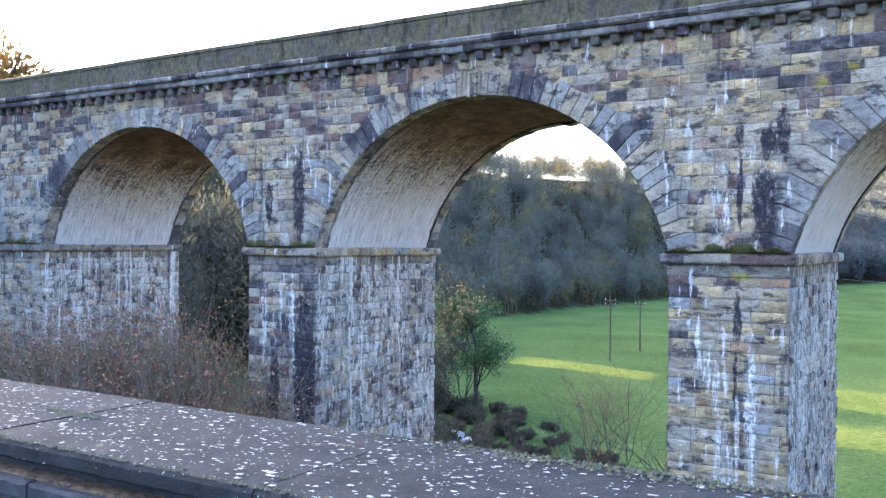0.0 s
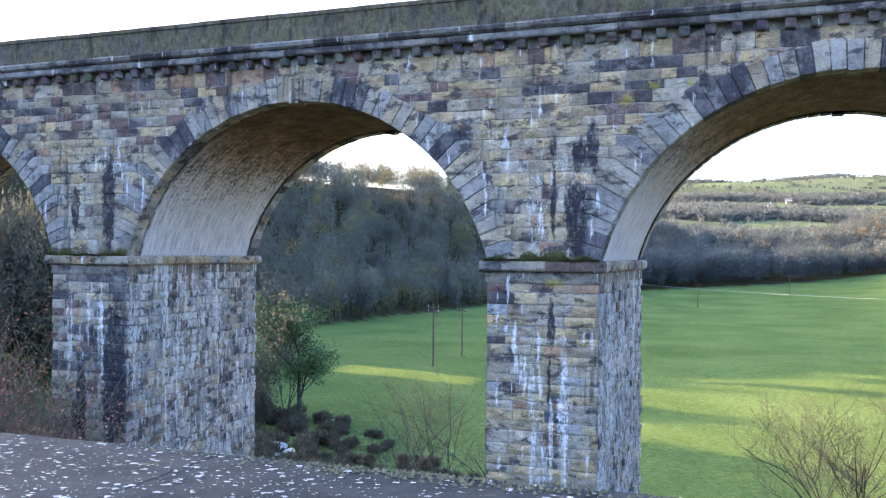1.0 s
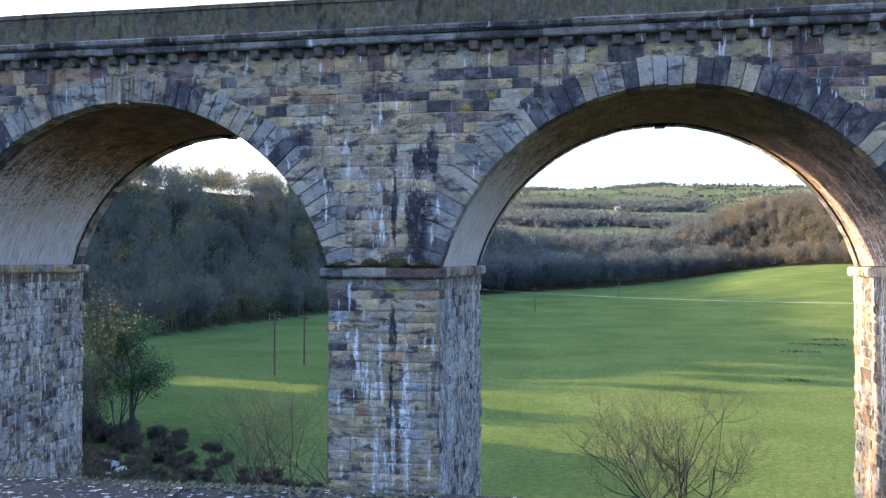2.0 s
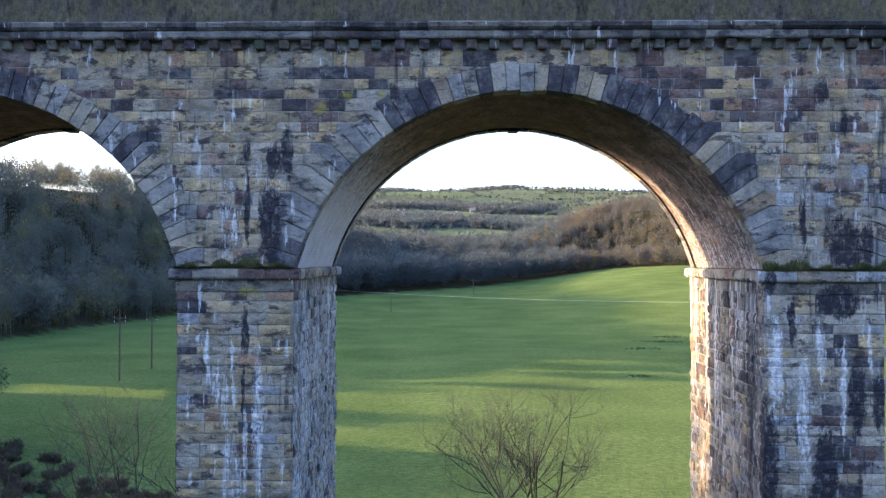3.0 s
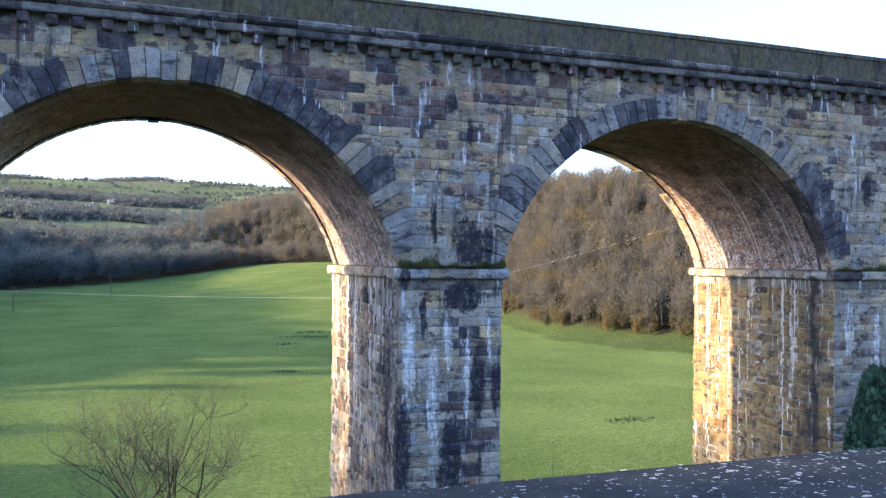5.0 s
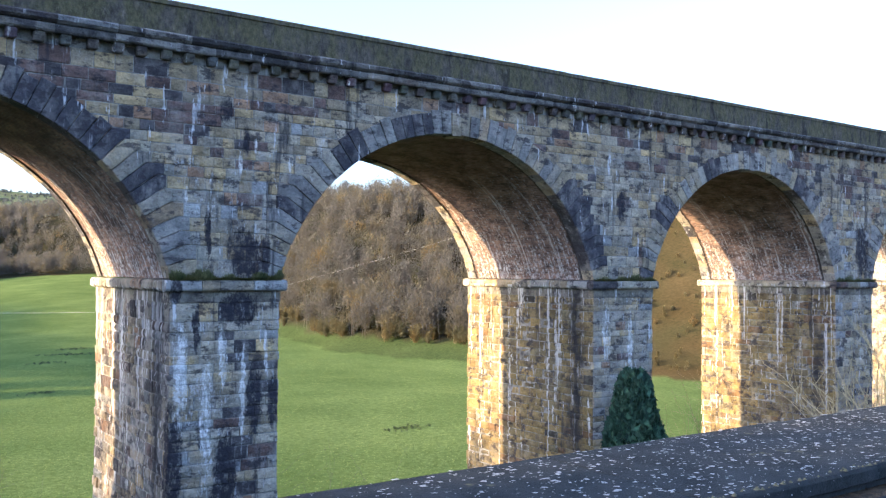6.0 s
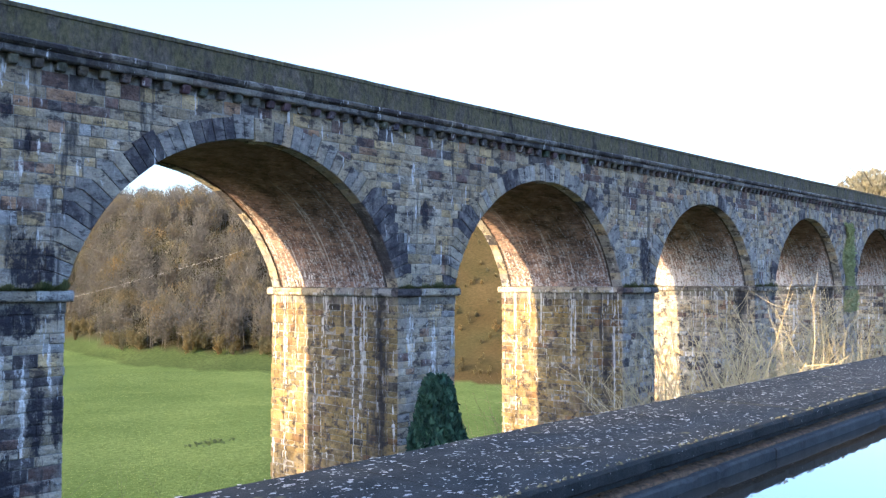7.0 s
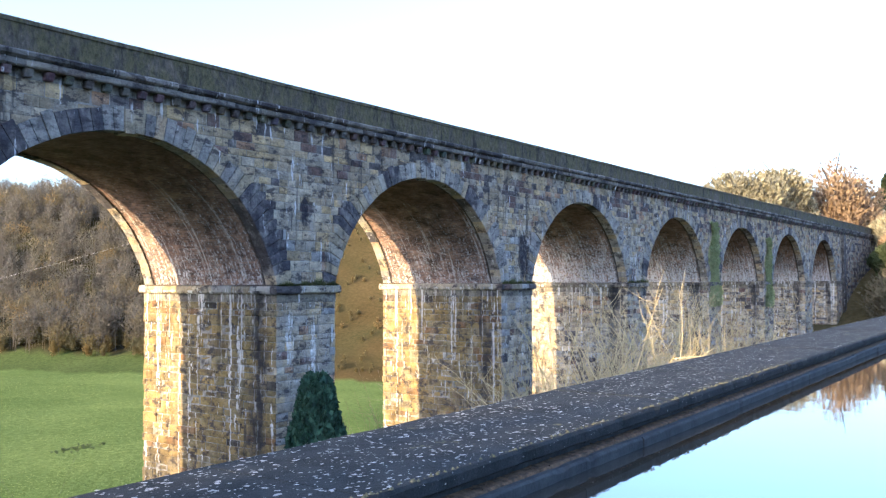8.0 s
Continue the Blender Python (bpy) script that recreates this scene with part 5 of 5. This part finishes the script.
# sunlit trees on the bank at the far end, conifers over the parapet
GOLD = leaf_material("golden_leaves", [(0.3, (0.2, 0.185, 0.115)), (0.7, (0.3, 0.275, 0.18))], 0.4)
LARCH = leaf_material("larch_needles", [(0.3, (0.2, 0.145, 0.085)), (0.7, (0.29, 0.21, 0.125))], 0.4)
# dark copy of the golden leaves, shade put into the colour
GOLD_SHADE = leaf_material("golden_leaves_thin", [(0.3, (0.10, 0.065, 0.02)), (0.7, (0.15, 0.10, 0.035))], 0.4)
PINE = leaf_material("pine_needles", [(0.3, (0.03, 0.045, 0.02)), (0.7, (0.07, 0.085, 0.035))], 0.4)


def crowned_tree(x, y, top, width, mat, label, count=2600, size=0.5, cone=False, seed=0):
    z0 = land(x, y) - 0.2
    h = top - z0
    root = tagged(empty("tree", (x, y, z0)), label, "tree")
    s = Soup()
    rg = random.Random(seed)
    tube(s, (0, 0, 0), (0.2, 0, h * 0.55), 0.02 * h, 0.01 * h, 7)
    tube(s, (0.2, 0, h * 0.55), (0, 0, h * (0.94 if cone else 0.76)), 0.01 * h, 0.003 * h, 6)
    for i in range(16):
        a, z = rg.uniform(0, 6.28), h * rg.uniform(0.25, 0.85)
        ln = width * 0.42 * (1.1 - z / h if cone else 0.9)
        tube(s, (0.1, 0, z), (math.cos(a) * ln, math.sin(a) * ln, z + ln * (0.1 if cone else 0.7)), 0.006 * h, 0.002 * h, 4)
    s.make("trunk", M_BARK, root)
    if cone:
        zz = nrng.uniform(0.12, 1.0, count)
        rr = width / 2 * (1.02 - zz ** 1.7) * nrng.uniform(0.2, 1, count) ** 0.5 * (0.75 + 0.25 * np.sin(zz * h * 2.2))
        an = nrng.uniform(0, 6.283, count)
        c = np.stack([np.cos(an) * rr, np.sin(an) * rr, zz * h], 1)
        a = np.stack([np.cos(an), np.sin(an), 0.1 + 0 * an], 1) + 0.5 * nrng.normal(size=(count, 3))
        a = a / np.linalg.norm(a, axis=1)[:, None] * size
        b = np.cross(a, nrng.normal(size=(count, 3))) * 0.4
        q = np.stack([c - a - b, c + a, c + a, c - a + b], 1)
    else:
        q = crown_quads(count, size, width / 2, h * 0.42, h * 0.14, 2.2)
    quad_object("crown", q, mat, root)


for i, (x, y, top, w, mat, lab, cone) in enumerate((
        (163, 44, 37.5, 18, GOLD, "rounded tree with golden twigs, sunlit", False), (170, 40, 38.0, 13, GOLD, "rounded tree with golden twigs, sunlit", False),
        (158, 50, 34.5, 13, GOLD, "rounded tree with golden twigs, sunlit", False), (178, 33, 40.5, 16, LARCH, "orange autumn larch, sunlit", True),
        (187, 31, 39.0, 14, LARCH, "orange autumn larch, sunlit", True), (173, 36, 32.0, 10, PINE, "dark green pine on the bank", True), (203, 29, 37.5, 17, PINE, "dark green pine on the bank", True), (172, 22, 29.0, 10, GOLD, "bushy tree with golden twigs", False), (158, 19, 24.0, 9, PINE, "dark shrubby evergreen on the bank", False),
        (171, 17, 27.0, 11, GOLD, "bushy tree with golden twigs", False), (182, 14, 28.0, 12, GOLD, "pale brown bush on the bank", False),
        (156, 20, 24.0, 9, PINE, "dark shrubby evergreen on the bank", False), (163, 20, 26.0, 9, LARCH, "pale brown bush on the bank", False),
        (206, 88, 44.5, 5, PINE, "dark pine top over the parapet", True), (211, 86, 43.5, 5, PINE, "dark pine top over the parapet", True), (196, 90, 42.0, 6, PINE, "dark pine top over the parapet", True),
        (-27.0, 2370.0, land(-27.0, 2370.0) + 12.0, 11, PINE, "lone round tree on the far skyline", False),
        (-77, 57, 45.0, 15, GOLD_SHADE, "tall tree with golden twigs", False), (-84, 60, 45.0, 14, GOLD_SHADE, "tall tree with golden twigs", False))):
    cone = cone and mat is PINE
    crowned_tree(x, y, top, w, mat, lab, 11000 if not cone else 8000, 0.3 if x < 0 else 0.36 if not cone else 0.3, cone, 200 + i)

out = []
for _ in range(120):
    x, y = nrng.uniform(116, 205), nrng.uniform(9, 20)
    h = nrng.uniform(5, 10) * smooth(95, 150, x) + 1.5
    out.append(crown_quads(900, 0.3, h * 0.42, h * 0.48, 0, 1.6) + (x, y, land(x, y) - 0.5))
tagged(quad_object("bank_scrub", np.concatenate(out), M_BANK), "olive and brown bushes covering the far bank", "scrub", kind="stuff")

# ivy climbing two far piers, grass on the impost ledges
for px, z0, z1, w in ((94.6, 15.5, 22.8, 1.5), (111.8, 15.0, 22.0, 1.3)):
    k = 5200
    zz = nrng.uniform(0, 1, k)
    c = np.stack([px + nrng.uniform(-1, 1, k) * w * (0.95 - 0.45 * zz + 0.2 * np.sin(zz * 13)) + 0.25 * np.sin(zz * 9), FRONT - nrng.uniform(0.04, 0.16, k), z0 + (z1 - z0) * zz], 1)
    q = leaf_cloud([Vector(p) for p in c], k, 0.13, 0.05)
    tagged(quad_object("climbing_ivy", q, M_PALE_IVY), "green ivy climbing a viaduct pier", "ivy", kind="stuff")
out = []
for p in range(-3, 5):
    k = 2600 if p in (0, 1) else 1100
    cx = pier_x(p)
    x = cx + nrng.uniform(-1.75, 1.75, k)
    y = PIER_FRONT - 0.02 - nrng.uniform(0, 0.17, k)
    hgt = nrng.uniform(0.05, 0.34, k) * np.clip(0.5 + 0.4 * np.sin(x * 2.3 + p) + 0.4 * np.sin(x * 7.1), 0.2, 1.0)
    b = np.stack([x, y, np.full(k, SPRING - 0.01 + fall(cx))], 1)
    tip = b + np.stack([nrng.normal(size=k) * 0.06, -nrng.uniform(0, 0.14, k), hgt], 1)
    w = np.stack([nrng.uniform(0.016, 0.035, k), np.zeros(k), np.zeros(k)], 1)
    out.append(np.stack([b - w, b + w, tip + w * 0.3, tip - w * 0.3], 1))
tagged(quad_object("ledge_grass", np.concatenate(out), M_GRASS), "tufts of grass on the impost ledges", "grass", kind="stuff")

# ---- lichen and moss on the coping, leaves on the water ----
s = Soup()
rg = random.Random(9)
for _ in range(7600):
    x = rg.choice((rg.uniform(2, 15), rg.uniform(2, 15), rg.uniform(12, 26), rg.uniform(16, 34), rg.uniform(20, 44), rg.uniform(34, 80)))
    y = rg.uniform(C_IN + 0.05, C_OUT - 0.03)
    if 12.5 < x < 19 and rg.random() < 0.6:
        continue
    r0 = rg.choice((0.005, 0.006, 0.008, 0.011, 0.015, 0.02)) * rg.uniform(0.7, 1.3)
    n = 8
    pts = []
    for i in range(n):
        a = 2 * math.pi * i / n
        rr = r0 * rg.uniform(0.35, 1.5)
        pts.append((x + 1.3 * rr * math.cos(a), canal_y(x, y + rr * math.sin(a)), COP_TOP + 0.0075))
    s.add(pts + [(x, canal_y(x, y), COP_TOP + 0.0095)], [(i, (i + 1) % n, n) for i in range(n)])
tagged(s.make("lichen", M_LICHEN), "white crusts of lichen on the coping", "lichen", kind="stuff")
s = Soup()
for _ in range(1300):
    t = rg.random() * 1.8
    x, y = (rg.gauss(13.0, 1.0), C_OUT - abs(rg.gauss(0, 0.12)) - 0.03) if t < 0.6 else ((11.25 + rg.gauss(0, 0.03), rg.uniform(C_IN, C_OUT)) if t < 0.63 else (rg.choice((rg.uniform(3, 12), rg.uniform(8, 34))), C_IN + 0.03 + abs(rg.gauss(0, 0.035))) if t > 1 else (rg.gauss(8.1, 0.16), 5.1 + rg.gauss(0, 0.03)))
    y = min(max(y, C_IN + 0.03), C_OUT - 0.03)
    r0 = rg.uniform(0.008, 0.025)
    pts = [(x + r0 * math.cos(a), canal_y(x, y + r0 * math.sin(a)), COP_TOP + 0.004) for a in (0, 1.26, 2.51, 3.77, 5.03)]
    s.add(pts + [(x, canal_y(x, y), COP_TOP + 0.008 + r0 * 0.8)], [(i, (i + 1) % 5, 5) for i in range(5)])
tagged(s.make("moss", M_MOSS), "yellow-green moss cushions on the coping", "moss", kind="stuff")


def floating_leaf(x, y, a):
    s = Soup()
    pts = [(0.09 * u, 0.035 * v, 0.006 + 0.012 * v * v) for u, v in ((-1, 0), (-0.4, 0.9), (0.3, 0.8), (1, 0), (0.3, -0.8), (-0.4, -0.9))]
    s.add(pts + [(0, 0, 0.004)], [(i, (i + 1) % 6, 6) for i in range(6)])
    ob = tagged(s.make("floating_leaf", M_CATKIN), "yellow fallen leaf afloat on the canal", "leaf")
    ob.location, ob.rotation_euler = (x, y, WATER + 0.001), (0, 0, a)


floating_leaf(21.3, 3.0, 0.4)

# ---- poles, wire and far houses ----
def pole(x, y, h, label, arms=1):
    z0 = land(x, y)
    root = tagged(empty("utility_pole", (x, y, z0 - 0.3)), label, "pole", "poles in the pasture")
    s = Soup()
    tube(s, (0, 0, 0), (0, 0, h + 0.3), 0.15, 0.11, 8)
    s.make("post", M_POLE, root)
    for i in range(arms):
        s = Soup()
        box_soup(s, -0.95, 0.95, -0.07, 0.07, h - 0.55 - 0.7 * i, h - 0.40 - 0.7 * i)
        arm = s.make("crossarm", M_POLE, root)
        for u in (-0.85, 0, 0.85):
            s = Soup()
            tube(s, (u, 0, h - 0.40 - 0.7 * i), (u, 0, h - 0.1 - 0.7 * i), 0.06, 0.04, 6)
            s.make("insulator", M_WIRE, arm)
    return root


pole(-36.7, 133.0, 10.2, "brown wooden utility pole with a crossarm", 2)
pole(-36.8, 147.0, 8.7, "slim dark wooden utility pole with a crossarm", 1)
pole(18.4, 380.0, 8.4, "slim dark wooden utility pole with a crossarm", 1)
pole(-10.7, 309.0, 8.2, "slim dark wooden utility pole with a crossarm", 1)
def polar(az, d, z):
    return Vector((EX - d * math.sin(radians(az)), EY + d * math.cos(radians(az)), z))


s = Soup()
for P0, P1, sag, rad in ((polar(13, 320, 10.0), polar(-18.5, 185, 10.0), 1.6, 0.026), (polar(-18.5, 185, 10.0), polar(-38, 135, 25.0), 0.6, 0.012)):
    pts = [P0.lerp(P1, t / 30) - Vector((0, 0, 4 * sag * (t / 30) * (1 - t / 30))) for t in range(31)]
    for p, q in zip(pts, pts[1:]):
        tube(s, p, q, rad, rad, 3)
tagged(s.make("overhead_cable", M_WIRE), "pale overhead cable across the pasture", "cable", kind="stuff")


def house(x, y, w, dpt, h, turn, label):
    z0 = land(x, y) - 1.0
    root = tagged(empty("house", (x, y, z0)), label, "house", "far houses")
    root.rotation_euler = (0, 0, turn)
    s = Soup()
    box_soup(s, -w / 2, w / 2, -dpt / 2, dpt / 2, 0, h + 1)
    wall = s.make("wall", M_RENDER, root)
    s = Soup()
    e, k = 0.4, dpt * 0.4
    v = [(-w / 2 - e, -dpt / 2 - e, h + 0.9), (w / 2 + e, -dpt / 2 - e, h + 0.9), (w / 2 + e, dpt / 2 + e, h + 0.9), (-w / 2 - e, dpt / 2 + e, h + 0.9), (-w / 2 - e, 0, h + 1 + k), (w / 2 + e, 0, h + 1 + k)]
    s.add(v, [(0, 1, 5, 4), (2, 3, 4, 5), (0, 4, 3), (1, 2, 5), (3, 2, 1, 0)])
    roof = s.make("roof", M_SLATE, root)
    s = Soup()
    box_soup(s, w / 2 - 1.6, w / 2 - 0.6, -0.5, 0.5, h + k * 0.5, h + k + 2.2)
    s.make("chimney", M_RENDER, roof)
    for i in range(max(2, int(w / 4))):
        for zz in (2.0, 4.6):
            s = Soup()
            u = -w / 2 + w * (i + 0.5) / max(2, int(w / 4))
            box_soup(s, u - 0.55, u + 0.55, -dpt / 2 - 0.05, -dpt / 2 + 0.02, zz, zz + 1.3)
            s.make("window", M_SLATE, root)


for az, d, w, lab in ((3.4, 960, 16, "white rendered house with a slate roof"), (2.9, 985, 22, "white rendered house with a slate roof"), (2.4, 950, 18, "white rendered house with a slate roof"), (4.1, 1000, 14, "white rendered house with a slate roof"),
                      (4.6, 1400, 18, "white farmhouse on the hillside"), (4.2, 1410, 14, "white farmhouse on the hillside"), (0.8, 1420, 16, "white farmhouse on the hillside"), (-0.4, 1520, 15, "white farmhouse on the hillside")):
    house(EX - d * math.sin(radians(az)), EY + d * math.cos(radians(az)), 0.7 * w, 7, 5.0, random.Random(int(az * 10)).uniform(-0.6, 0.6), lab)
